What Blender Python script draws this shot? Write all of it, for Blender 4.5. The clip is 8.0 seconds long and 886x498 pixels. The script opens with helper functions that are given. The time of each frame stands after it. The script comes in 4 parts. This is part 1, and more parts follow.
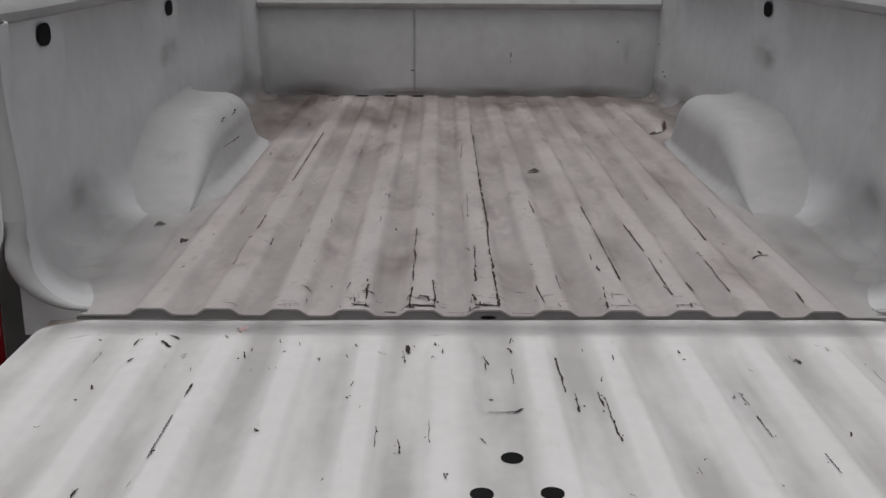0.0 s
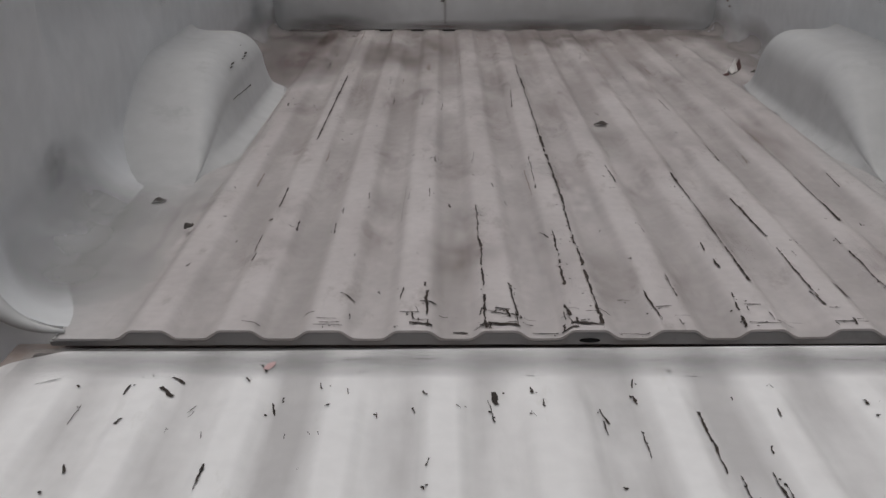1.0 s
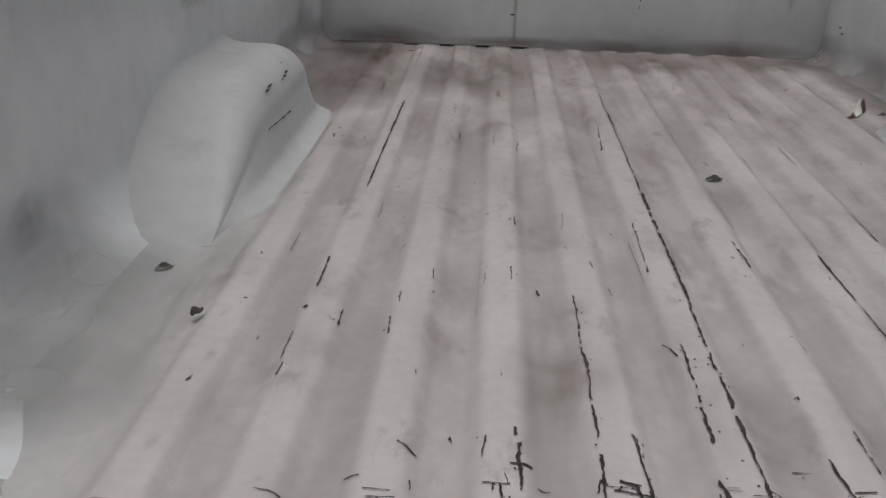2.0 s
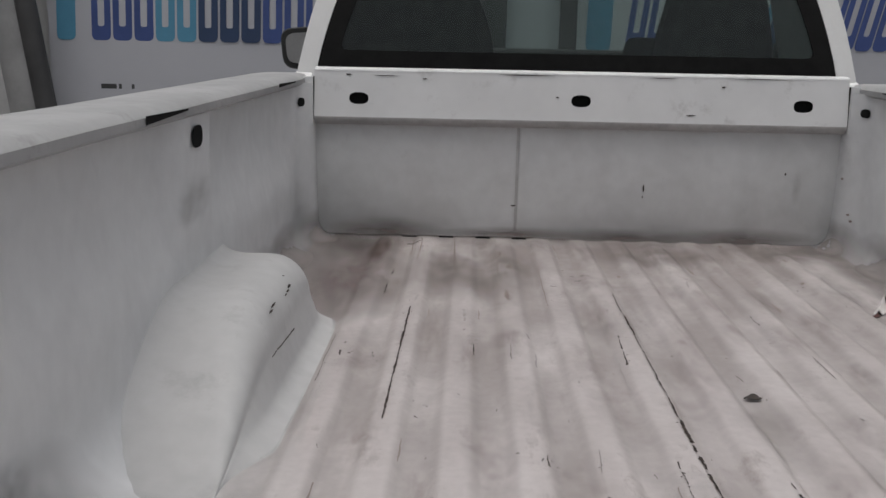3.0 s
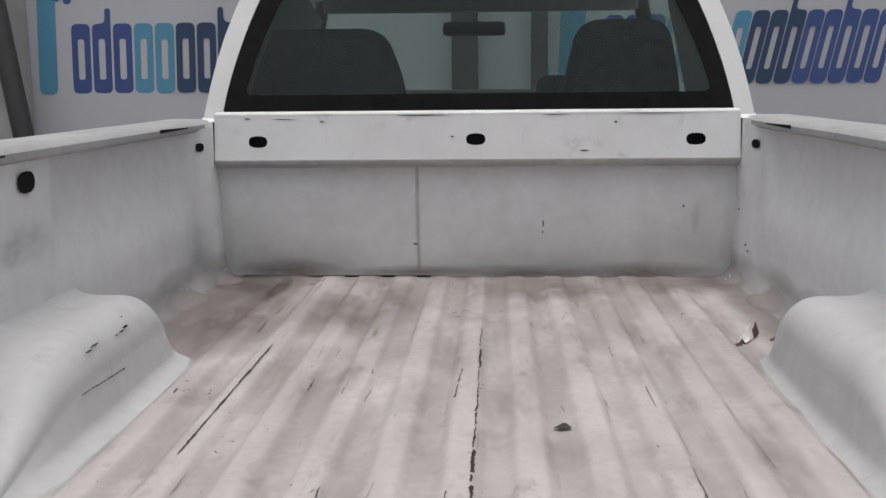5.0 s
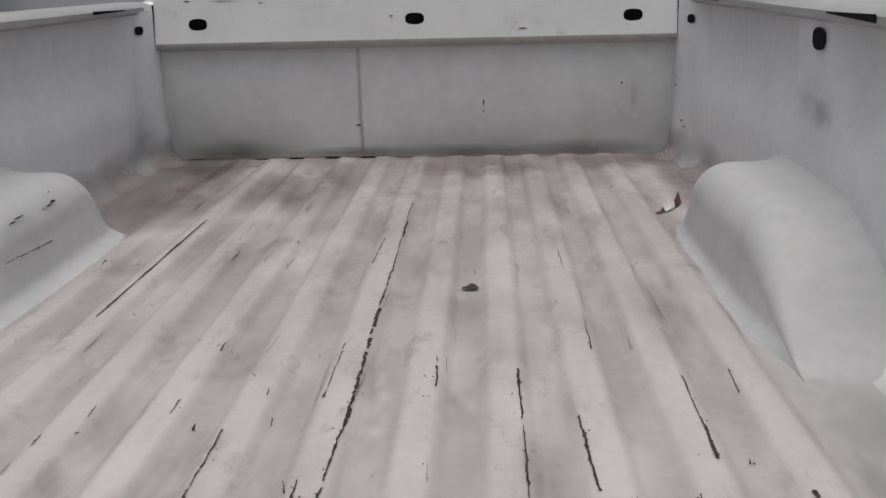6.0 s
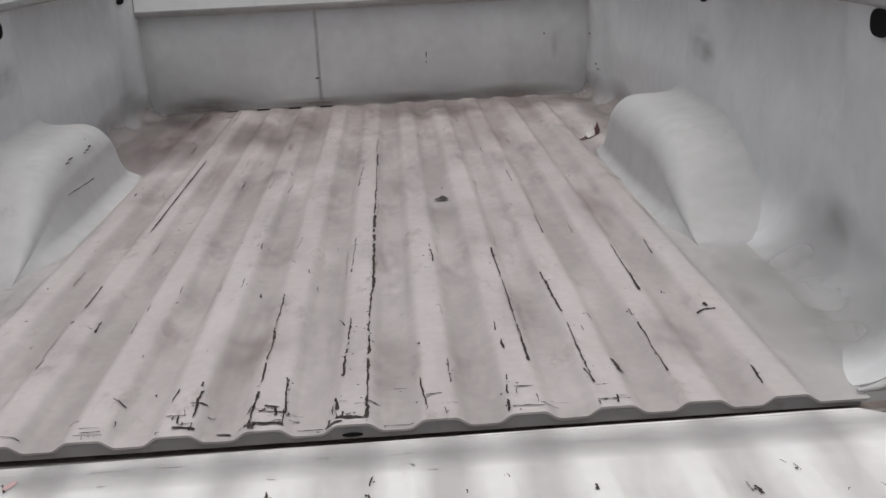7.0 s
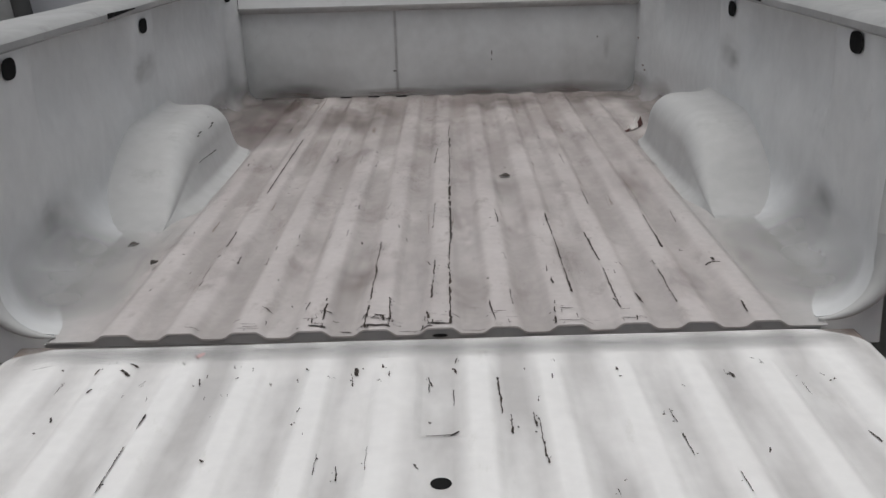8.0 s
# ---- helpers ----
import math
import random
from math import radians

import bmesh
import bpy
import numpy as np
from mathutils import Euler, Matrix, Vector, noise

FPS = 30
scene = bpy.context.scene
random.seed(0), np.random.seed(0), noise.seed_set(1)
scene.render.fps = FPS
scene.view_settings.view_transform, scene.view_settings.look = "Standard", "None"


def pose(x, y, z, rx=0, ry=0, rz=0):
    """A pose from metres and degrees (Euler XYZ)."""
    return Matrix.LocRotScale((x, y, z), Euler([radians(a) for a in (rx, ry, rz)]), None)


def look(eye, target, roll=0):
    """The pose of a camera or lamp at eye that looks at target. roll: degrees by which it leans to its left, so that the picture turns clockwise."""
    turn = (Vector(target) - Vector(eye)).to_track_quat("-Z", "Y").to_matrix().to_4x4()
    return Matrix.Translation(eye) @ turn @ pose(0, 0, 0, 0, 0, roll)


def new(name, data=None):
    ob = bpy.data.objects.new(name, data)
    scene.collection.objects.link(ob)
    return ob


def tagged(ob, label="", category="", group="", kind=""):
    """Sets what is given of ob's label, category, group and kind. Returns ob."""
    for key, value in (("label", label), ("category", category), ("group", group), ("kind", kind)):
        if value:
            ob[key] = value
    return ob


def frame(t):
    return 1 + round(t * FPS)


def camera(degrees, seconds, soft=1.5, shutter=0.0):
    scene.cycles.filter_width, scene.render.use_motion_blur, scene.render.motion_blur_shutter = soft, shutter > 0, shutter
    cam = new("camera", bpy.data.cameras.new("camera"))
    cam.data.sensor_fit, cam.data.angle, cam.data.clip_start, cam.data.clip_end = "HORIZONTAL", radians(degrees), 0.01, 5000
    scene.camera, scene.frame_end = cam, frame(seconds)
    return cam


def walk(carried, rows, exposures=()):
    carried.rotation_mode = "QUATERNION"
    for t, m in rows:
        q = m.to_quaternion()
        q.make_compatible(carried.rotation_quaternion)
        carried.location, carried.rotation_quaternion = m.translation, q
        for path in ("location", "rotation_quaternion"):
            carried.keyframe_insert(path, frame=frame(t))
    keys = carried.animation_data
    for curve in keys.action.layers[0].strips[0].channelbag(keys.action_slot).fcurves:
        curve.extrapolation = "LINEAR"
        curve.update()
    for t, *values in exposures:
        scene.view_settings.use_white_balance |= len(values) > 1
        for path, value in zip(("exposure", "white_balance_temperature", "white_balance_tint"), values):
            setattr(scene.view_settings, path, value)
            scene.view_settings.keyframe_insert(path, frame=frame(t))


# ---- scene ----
cam = camera(45.8, 8.0)
PATH = [
    (0, (-0.073, -4.08, 1.373), (-0.065, -2.161, 0.81), 0.3),
    (0.5, (-0.15, -3.879, 1.356), (-0.115, -1.971, 0.756), -0.7),
    (1, (-0.17, -3.654, 1.343), (-0.175, -1.778, 0.649), -0.2),
    (1.2, (-0.153, -3.557, 1.325), (-0.216, -1.681, 0.635), 0.8),
    (2.3, (-0.277, -3.142, 1.314), (-0.349, -1.265, 0.628), 1.9),
    (2.5, (-0.293, -3.105, 1.33), (-0.347, -1.203, 0.714), 1.0),
    (3, (-0.311, -3.067, 1.382), (-0.357, -1.107, 0.984), 1.1),
    (3.5, (-0.301, -3.057, 1.402), (-0.341, -1.076, 1.133), 0.6),
    (4, (-0.265, -3.058, 1.4), (-0.298, -1.075, 1.149), -0.3),
    (4.2, (-0.22, -3.061, 1.4), (-0.248, -1.078, 1.144), -0.8),
    (5.3, (0.145, -3.088, 1.362), (0.017, -1.124, 1.003), -0.8),
    (5.5, (0.173, -3.089, 1.353), (0.053, -1.131, 0.96), -1.5),
    (6, (0.207, -3.147, 1.333), (0.122, -1.215, 0.824), -1.4),
    (6.5, (0.165, -3.35, 1.346), (0.166, -1.446, 0.736), -1.3),
    (7, (0.085, -3.648, 1.381), (0.159, -1.739, 0.79), -2.8),
    (7.5, (0.055, -3.881, 1.415), (0.078, -1.968, 0.833), -1.3),
    (8, (0.034, -4.115, 1.453), (0.014, -2.207, 0.854), -1.6),
]
walk(cam, [(t, look(e, g, r)) for t, e, g, r in PATH],
     [(0, -0.69, 6500, 10), (0.5, -0.7, 6500, 10), (1.2, -0.72, 6500, 10), (2.5, -0.38, 6430, 8), (3, -0.24, 6500, 10), (3.5, 0.08, 6500, 10), (4.2, 0.2, 6500, 10), (5.5, 0.05, 6500, 10), (6, -0.14, 6500, 10), (6.5, -0.13, 6500, 10), (7, -0.21, 6500, 10), (7.5, -0.29, 6450, 8), (8, -0.34, 6450, 8)])

# ---- daylight: bright overcast yard ----
world = bpy.data.worlds.new("world")
world.use_nodes = True
scene.world = world
sky = world.node_tree.nodes.new("ShaderNodeTexSky")
sky.sky_type, sky.sun_disc = "NISHITA", False
sky.sun_elevation, sky.sun_rotation = radians(79), radians(189)
sky.air_density, sky.dust_density, sky.ozone_density = 1.0, 6.0, 0.3
background = world.node_tree.nodes["Background"]
background.inputs["Strength"].default_value = 0.12
cloud = world.node_tree.nodes.new("ShaderNodeHueSaturation")
cloud.inputs["Saturation"].default_value = 0.35
world.node_tree.links.new(sky.outputs[0], cloud.inputs["Color"])
world.node_tree.links.new(cloud.outputs[0], background.inputs["Color"])
sun = new("sun", bpy.data.lights.new("sun", "SUN"))
sun.data.energy, sun.data.angle, sun.data.color = 0.9, radians(55), (1.0, 1.0, 1.0)
sun.matrix_world = look((-0.12, -0.75, 4.0), (0, 0, 0))


# ---- materials ----
def material(name, base, second=None, rough=0.5, metal=0.0, scale=6.0, stretch=(1, 1, 1), grain=120.0, bump=0.05, spots=None, spot_at=0.62, amount=(0.35, 0.7), lines=None, speckle=0.14, margin=None):
    """Paint, cloth or concrete: two colours mixed by broad noise, fine grain, an optional third colour in spots, and relief."""
    m = bpy.data.materials.new(name)
    m.use_nodes = True
    n, l = m.node_tree.nodes, m.node_tree.links
    b = n["Principled BSDF"]
    place = n.new("ShaderNodeTexCoord")
    mapping = n.new("ShaderNodeMapping")
    mapping.inputs["Scale"].default_value = stretch
    l.new(place.outputs["Object"], mapping.inputs["Vector"])
    broad = n.new("ShaderNodeTexNoise")
    broad.inputs["Scale"].default_value, broad.inputs["Detail"].default_value, broad.inputs["Roughness"].default_value = scale, 6, 0.62
    l.new(mapping.outputs[0], broad.inputs["Vector"])
    ramp = n.new("ShaderNodeValToRGB")
    ramp.color_ramp.elements[0].position, ramp.color_ramp.elements[1].position = amount
    ramp.color_ramp.elements[0].color = (*base, 1)
    ramp.color_ramp.elements[1].color = (*(second or base), 1)
    l.new(broad.outputs[0], ramp.inputs[0])
    colour = ramp.outputs[0]
    fine = n.new("ShaderNodeTexNoise")
    fine.inputs["Scale"].default_value, fine.inputs["Detail"].default_value = grain, 4
    l.new(place.outputs["Object"], fine.inputs["Vector"])
    if spots:
        blot = n.new("ShaderNodeTexNoise")
        blot.inputs["Scale"].default_value, blot.inputs["Detail"].default_value, blot.inputs["Roughness"].default_value = scale * 2.3, 8, 0.7
        l.new(mapping.outputs[0], blot.inputs["Vector"])
        edge = n.new("ShaderNodeValToRGB")
        edge.color_ramp.elements[0].position, edge.color_ramp.elements[1].position = spot_at, spot_at + 0.22
        l.new(blot.outputs[0], edge.inputs[0])
        mix = n.new("ShaderNodeMixRGB")
        mix.inputs[2].default_value = (*spots, 1)
        l.new(edge.outputs[0], mix.inputs[0])
        l.new(colour, mix.inputs[1])
        colour = mix.outputs[0]
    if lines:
        # second colour in the grooves between pressed ribs: (colour, mirror, first groove, pitch, half width, soft
        # edge)
        groove_tone, mirror, first, pitch, half, soft = lines

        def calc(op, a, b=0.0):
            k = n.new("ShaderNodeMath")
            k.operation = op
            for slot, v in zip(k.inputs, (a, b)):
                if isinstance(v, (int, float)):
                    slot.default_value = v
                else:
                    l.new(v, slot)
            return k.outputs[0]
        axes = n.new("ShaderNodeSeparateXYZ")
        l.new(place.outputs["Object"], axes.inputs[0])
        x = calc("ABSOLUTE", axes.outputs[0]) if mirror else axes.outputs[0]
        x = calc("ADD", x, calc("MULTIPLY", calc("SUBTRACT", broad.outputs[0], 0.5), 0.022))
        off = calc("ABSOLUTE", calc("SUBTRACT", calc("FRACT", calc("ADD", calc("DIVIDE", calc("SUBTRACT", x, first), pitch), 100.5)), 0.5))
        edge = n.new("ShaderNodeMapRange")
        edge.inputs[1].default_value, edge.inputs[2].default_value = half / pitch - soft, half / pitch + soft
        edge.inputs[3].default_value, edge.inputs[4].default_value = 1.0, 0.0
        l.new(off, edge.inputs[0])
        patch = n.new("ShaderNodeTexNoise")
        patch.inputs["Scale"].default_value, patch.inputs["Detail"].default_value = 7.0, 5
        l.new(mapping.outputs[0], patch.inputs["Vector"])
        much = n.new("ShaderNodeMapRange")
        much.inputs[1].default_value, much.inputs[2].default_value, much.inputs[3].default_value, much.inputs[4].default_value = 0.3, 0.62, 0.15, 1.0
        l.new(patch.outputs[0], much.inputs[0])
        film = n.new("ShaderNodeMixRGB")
        film.inputs[2].default_value = (*groove_tone, 1)
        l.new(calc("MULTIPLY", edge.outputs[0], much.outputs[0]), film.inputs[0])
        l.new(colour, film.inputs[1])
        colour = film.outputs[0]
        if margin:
            # broken brown tone, stronger towards the front of the bed
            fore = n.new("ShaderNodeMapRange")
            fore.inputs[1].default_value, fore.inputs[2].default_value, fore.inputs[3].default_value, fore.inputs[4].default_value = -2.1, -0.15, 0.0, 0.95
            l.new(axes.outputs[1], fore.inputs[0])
            front_tone = n.new("ShaderNodeMixRGB")
            front_tone.inputs[2].default_value = (0.30, 0.262, 0.25, 1)
            l.new(calc("MULTIPLY", fore.outputs[0], much.outputs[0]), front_tone.inputs[0])
            l.new(colour, front_tone.inputs[1])
            colour = front_tone.outputs[0]
            # cleaner paint towards the bed sides, where little is loaded
            clean = n.new("ShaderNodeMapRange")
            clean.inputs[1].default_value, clean.inputs[2].default_value = 0.54, 0.68
            l.new(calc("ADD", calc("ABSOLUTE", axes.outputs[0]), calc("MULTIPLY", calc("SUBTRACT", patch.outputs[0], 0.5), 0.16)), clean.inputs[0])
            outer = n.new("ShaderNodeMixRGB")
            outer.inputs[2].default_value = (*margin, 1)
            aft = n.new("ShaderNodeMapRange")
            aft.inputs[1].default_value, aft.inputs[2].default_value, aft.inputs[3].default_value, aft.inputs[4].default_value = -1.7, -1.0, 1.0, 0.1
            l.new(axes.outputs[1], aft.inputs[0])
            l.new(calc("MULTIPLY", clean.outputs[0], aft.outputs[0]), outer.inputs[0])
            l.new(colour, outer.inputs[1])
            colour = outer.outputs[0]
    speck = n.new("ShaderNodeMixRGB")
    speck.blend_type = "MULTIPLY"
    speck.inputs[0].default_value = speckle
    l.new(colour, speck.inputs[1])
    l.new(fine.outputs[0], speck.inputs[2])
    l.new(speck.outputs[0], b.inputs["Base Color"])
    b.inputs["Metallic"].default_value = metal
    gloss = n.new("ShaderNodeMapRange")
    gloss.inputs[3].default_value, gloss.inputs[4].default_value = max(rough - 0.12, 0.04), min(rough + 0.15, 1)
    l.new(broad.outputs[0], gloss.inputs[0])
    l.new(gloss.outputs[0], b.inputs["Roughness"])
    if bump:
        relief = n.new("ShaderNodeBump")
        relief.inputs["Strength"].default_value, relief.inputs["Distance"].default_value = bump, 0.004
        l.new(fine.outputs[0], relief.inputs["Height"])
        l.new(relief.outputs[0], b.inputs["Normal"])
    return m


def glass(name, tint, gloss=0.02, haze=0.03):
    m = bpy.data.materials.new(name)
    m.use_nodes = True
    n, l = m.node_tree.nodes, m.node_tree.links
    n.remove(n["Principled BSDF"])
    clear, shine, mix, fresnel = (n.new(k) for k in ("ShaderNodeBsdfTransparent", "ShaderNodeBsdfGlossy", "ShaderNodeMixShader", "ShaderNodeLayerWeight"))
    clear.inputs[0].default_value = (*tint, 1)
    shine.inputs["Roughness"].default_value = gloss
    fresnel.inputs[0].default_value = 0.12
    scale = n.new("ShaderNodeMath")
    scale.operation = "MULTIPLY_ADD"
    scale.inputs[1].default_value, scale.inputs[2].default_value = 0.30, haze
    l.new(fresnel.outputs["Facing"], scale.inputs[0])
    l.new(scale.outputs[0], mix.inputs[0])
    l.new(clear.outputs[0], mix.inputs[1])
    l.new(shine.outputs[0], mix.inputs[2])
    l.new(mix.outputs[0], n["Material Output"].inputs[0])
    return m


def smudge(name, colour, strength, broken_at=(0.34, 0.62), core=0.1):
    """A soft film of colour: thickest in the middle of its patch, broken up by noise, bare at the rim."""
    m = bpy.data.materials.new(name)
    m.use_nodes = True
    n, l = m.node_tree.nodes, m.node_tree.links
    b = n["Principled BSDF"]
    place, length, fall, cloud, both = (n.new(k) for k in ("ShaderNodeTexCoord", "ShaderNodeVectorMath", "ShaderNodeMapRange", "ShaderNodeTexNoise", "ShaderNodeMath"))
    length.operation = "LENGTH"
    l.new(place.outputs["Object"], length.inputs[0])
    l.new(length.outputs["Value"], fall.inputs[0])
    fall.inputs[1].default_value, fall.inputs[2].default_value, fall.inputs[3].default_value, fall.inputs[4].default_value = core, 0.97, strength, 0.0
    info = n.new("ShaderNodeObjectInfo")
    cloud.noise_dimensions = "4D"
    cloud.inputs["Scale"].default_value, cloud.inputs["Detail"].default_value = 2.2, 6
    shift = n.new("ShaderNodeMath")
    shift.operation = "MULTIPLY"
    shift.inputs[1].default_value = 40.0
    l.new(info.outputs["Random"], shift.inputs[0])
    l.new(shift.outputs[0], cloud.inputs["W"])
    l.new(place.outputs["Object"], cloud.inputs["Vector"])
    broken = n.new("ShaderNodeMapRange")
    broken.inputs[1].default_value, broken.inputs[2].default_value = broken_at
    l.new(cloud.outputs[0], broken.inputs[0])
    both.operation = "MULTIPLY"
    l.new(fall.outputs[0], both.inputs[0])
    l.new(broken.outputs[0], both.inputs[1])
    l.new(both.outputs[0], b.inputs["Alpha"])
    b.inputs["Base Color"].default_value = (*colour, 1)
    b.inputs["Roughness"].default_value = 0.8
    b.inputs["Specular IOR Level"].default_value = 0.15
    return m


def dull(m):
    m.node_tree.nodes["Principled BSDF"].inputs["Specular IOR Level"].default_value = 0.08
    return m


WHITE = material("white_paint", (0.78, 0.78, 0.77), (0.68, 0.68, 0.67), 0.35, scale=2.5, bump=0.01, speckle=0.06)
PANEL = material("scuffed_white_paint", (0.735, 0.745, 0.748), (0.65, 0.658, 0.662), 0.5, scale=2.6, stretch=(1.2, 1.2, 0.9), grain=24, bump=0, spots=(0.50, 0.505, 0.505), spot_at=0.62, speckle=0.18)
DUSTY_SHADED = material("dusty_and_shaded_white", (0.41, 0.412, 0.41), (0.33, 0.332, 0.33), 0.65, scale=5.0, grain=30, bump=0, spots=(0.22, 0.215, 0.21), spot_at=0.58, speckle=0.14)
LIP = material("scuffed_lip_paint", (0.745, 0.752, 0.752), (0.66, 0.665, 0.665), 0.42, scale=5.0, grain=40, bump=0, spots=(0.47, 0.465, 0.455), spot_at=0.57, speckle=0.12)
# greyer than the bed side paint, for wheelhouses and opening beads
ARCH = material("greyed_wheelhouse_paint", (0.53, 0.531, 0.527), (0.455, 0.455, 0.452), 0.6, scale=4.0, grain=24, bump=0, spots=(0.37, 0.365, 0.36), spot_at=0.58, speckle=0.18)
HEAD = material("grimy_white_paint", (0.71, 0.722, 0.722), (0.60, 0.606, 0.604), 0.5, scale=3.5, stretch=(1.2, 1.2, 0.9), grain=22, bump=0, spots=(0.45, 0.44, 0.43), spot_at=0.62, speckle=0.18)
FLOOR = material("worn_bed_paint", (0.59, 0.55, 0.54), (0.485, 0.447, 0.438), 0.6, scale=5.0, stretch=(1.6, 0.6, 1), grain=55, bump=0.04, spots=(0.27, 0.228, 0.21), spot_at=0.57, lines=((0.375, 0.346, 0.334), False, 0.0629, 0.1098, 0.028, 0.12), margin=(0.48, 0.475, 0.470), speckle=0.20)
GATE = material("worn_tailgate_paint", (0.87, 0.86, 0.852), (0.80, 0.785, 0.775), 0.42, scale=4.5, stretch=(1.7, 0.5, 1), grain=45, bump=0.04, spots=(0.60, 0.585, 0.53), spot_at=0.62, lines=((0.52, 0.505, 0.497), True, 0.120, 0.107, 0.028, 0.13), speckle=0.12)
BARE = dull(material("exposed_dark_metal", (0.036, 0.031, 0.029), (0.085, 0.068, 0.060), 0.75, scale=60, bump=0.1))
BLACK = material("black_plastic", (0.012, 0.012, 0.012), (0.02, 0.02, 0.02), 0.55, scale=20)
HOLLOW = dull(material("dark_hollow", (0.012, 0.012, 0.012), (0.018, 0.018, 0.018), 0.9, scale=20))
RUBBER = material("tyre_rubber", (0.018, 0.018, 0.018), (0.03, 0.03, 0.03), 0.85, scale=15)
STEEL = material("brushed_steel", (0.45, 0.45, 0.45), (0.35, 0.35, 0.35), 0.4, 0.9, scale=12)
RED = material("red_lamp_lens", (0.30, 0.012, 0.02), (0.22, 0.01, 0.015), 0.18, scale=30, bump=0.02)
MARKER = material("faded_red_paint", (0.48, 0.28, 0.275), (0.58, 0.42, 0.41), 0.7, scale=90, bump=0.05)
CLOTH = material("grey_seat_cloth", (0.11, 0.105, 0.11), (0.075, 0.072, 0.076), 0.9, scale=25, bump=0.15)
GRIME = material("dried_grime", (0.33, 0.30, 0.285), (0.44, 0.415, 0.40), 0.8, scale=30, bump=0.1)
STAIN_SHADE = material("rusty_stain_and_gap_shade", (0.25, 0.20, 0.18), (0.33, 0.29, 0.27), 0.8, scale=40, bump=0.1)
SEALER_SHADE = material("grey_sealer_and_lip_shade", (0.50, 0.50, 0.495), (0.40, 0.395, 0.39), 0.7, scale=25, bump=0.1)
HEADLINER = material("grey_headliner_cloth", (0.52, 0.515, 0.51), (0.44, 0.44, 0.435), 0.9, scale=20)
DASH = material("dark_dash_plastic", (0.03, 0.03, 0.03), (0.022, 0.022, 0.022), 0.7, scale=20)
TARP = material("banner_vinyl", (0.475, 0.482, 0.515), (0.43, 0.437, 0.468), 0.5, scale=0.8, grain=300, bump=0.02)
NAVY = material("navy_print", (0.05, 0.085, 0.26), (0.04, 0.07, 0.21), 0.5, scale=3, bump=0.01)
TEAL = material("teal_print", (0.09, 0.28, 0.42), (0.075, 0.24, 0.36), 0.5, scale=3, bump=0.01)
INK = material("dark_blue_print", (0.028, 0.055, 0.125), (0.024, 0.045, 0.10), 0.5, scale=3, bump=0.01)
POST = material("dark_grey_post_and_shade", (0.035, 0.035, 0.036), (0.06, 0.06, 0.06), 0.5, scale=3, bump=0.04)
PALE_POST = material("grey_post_paint", (0.30, 0.30, 0.30), (0.20, 0.20, 0.20), 0.6, scale=3, bump=0.04)
PLASTER = material("pale_yard_plaster", (0.55, 0.55, 0.55), (0.44, 0.44, 0.435), 0.85, scale=1.5, grain=60, bump=0.1)
CONCRETE = material("yard_concrete", (0.30, 0.29, 0.28), (0.22, 0.215, 0.205), 0.85, scale=1.2, grain=60, bump=0.15, spots=(0.14, 0.135, 0.13), spot_at=0.66)
PAPER = material("stained_paper", (0.84, 0.82, 0.80), (0.66, 0.62, 0.59), 0.8, scale=60, bump=0.1)
WRAP = material("dark_red_paper", (0.11, 0.045, 0.04), (0.06, 0.03, 0.028), 0.7, scale=80, bump=0.1)
LEAF = material("dry_leaf", (0.030, 0.025, 0.022), (0.055, 0.043, 0.036), 0.8, scale=60, bump=0.2)
REAR_GLASS = glass("tinted_rear_glass", (0.70, 0.755, 0.73), 0.08, 0.030)
CLEAR_GLASS = glass("clear_glass", (0.92, 0.96, 0.95))


BROWN_FILM = smudge("brown_dirt_film", (0.22, 0.165, 0.15), 0.21)
GREY_FILM = smudge("grey_dirt_film", (0.20, 0.19, 0.18), 0.16)
RUB_FILM = smudge("grey_rub_mark", (0.20, 0.195, 0.19), 0.30, (0.22, 0.62))
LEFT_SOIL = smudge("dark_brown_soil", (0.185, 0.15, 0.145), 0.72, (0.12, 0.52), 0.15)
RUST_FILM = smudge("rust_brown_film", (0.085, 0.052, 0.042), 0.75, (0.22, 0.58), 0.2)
# grime of the front left corner with the corner's shade painted in
CORNER_FILM = smudge("dark_corner_grime_and_shade", (0.10, 0.09, 0.085), 0.62, (0.0, 0.5))
HINGE_FILM = smudge("grey_hinge_band", (0.40, 0.395, 0.39), 0.36, (0.0, 0.5))
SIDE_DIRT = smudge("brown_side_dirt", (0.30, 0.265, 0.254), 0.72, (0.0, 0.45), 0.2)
SKIRT_DIRT_SHADE = smudge("brown_foot_dirt_and_shade", (0.27, 0.222, 0.205), 0.60, (0.12, 0.5), 0.15)
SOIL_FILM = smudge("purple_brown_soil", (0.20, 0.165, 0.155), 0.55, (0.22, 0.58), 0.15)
FOOT_FILM = smudge("soft_grey_foot", (0.45, 0.44, 0.435), 0.46, (0.0, 0.45), 0.2)
PANEL_FILM = smudge("grey_shade_and_grime", (0.16, 0.155, 0.15), 0.20, (0.1, 0.62))


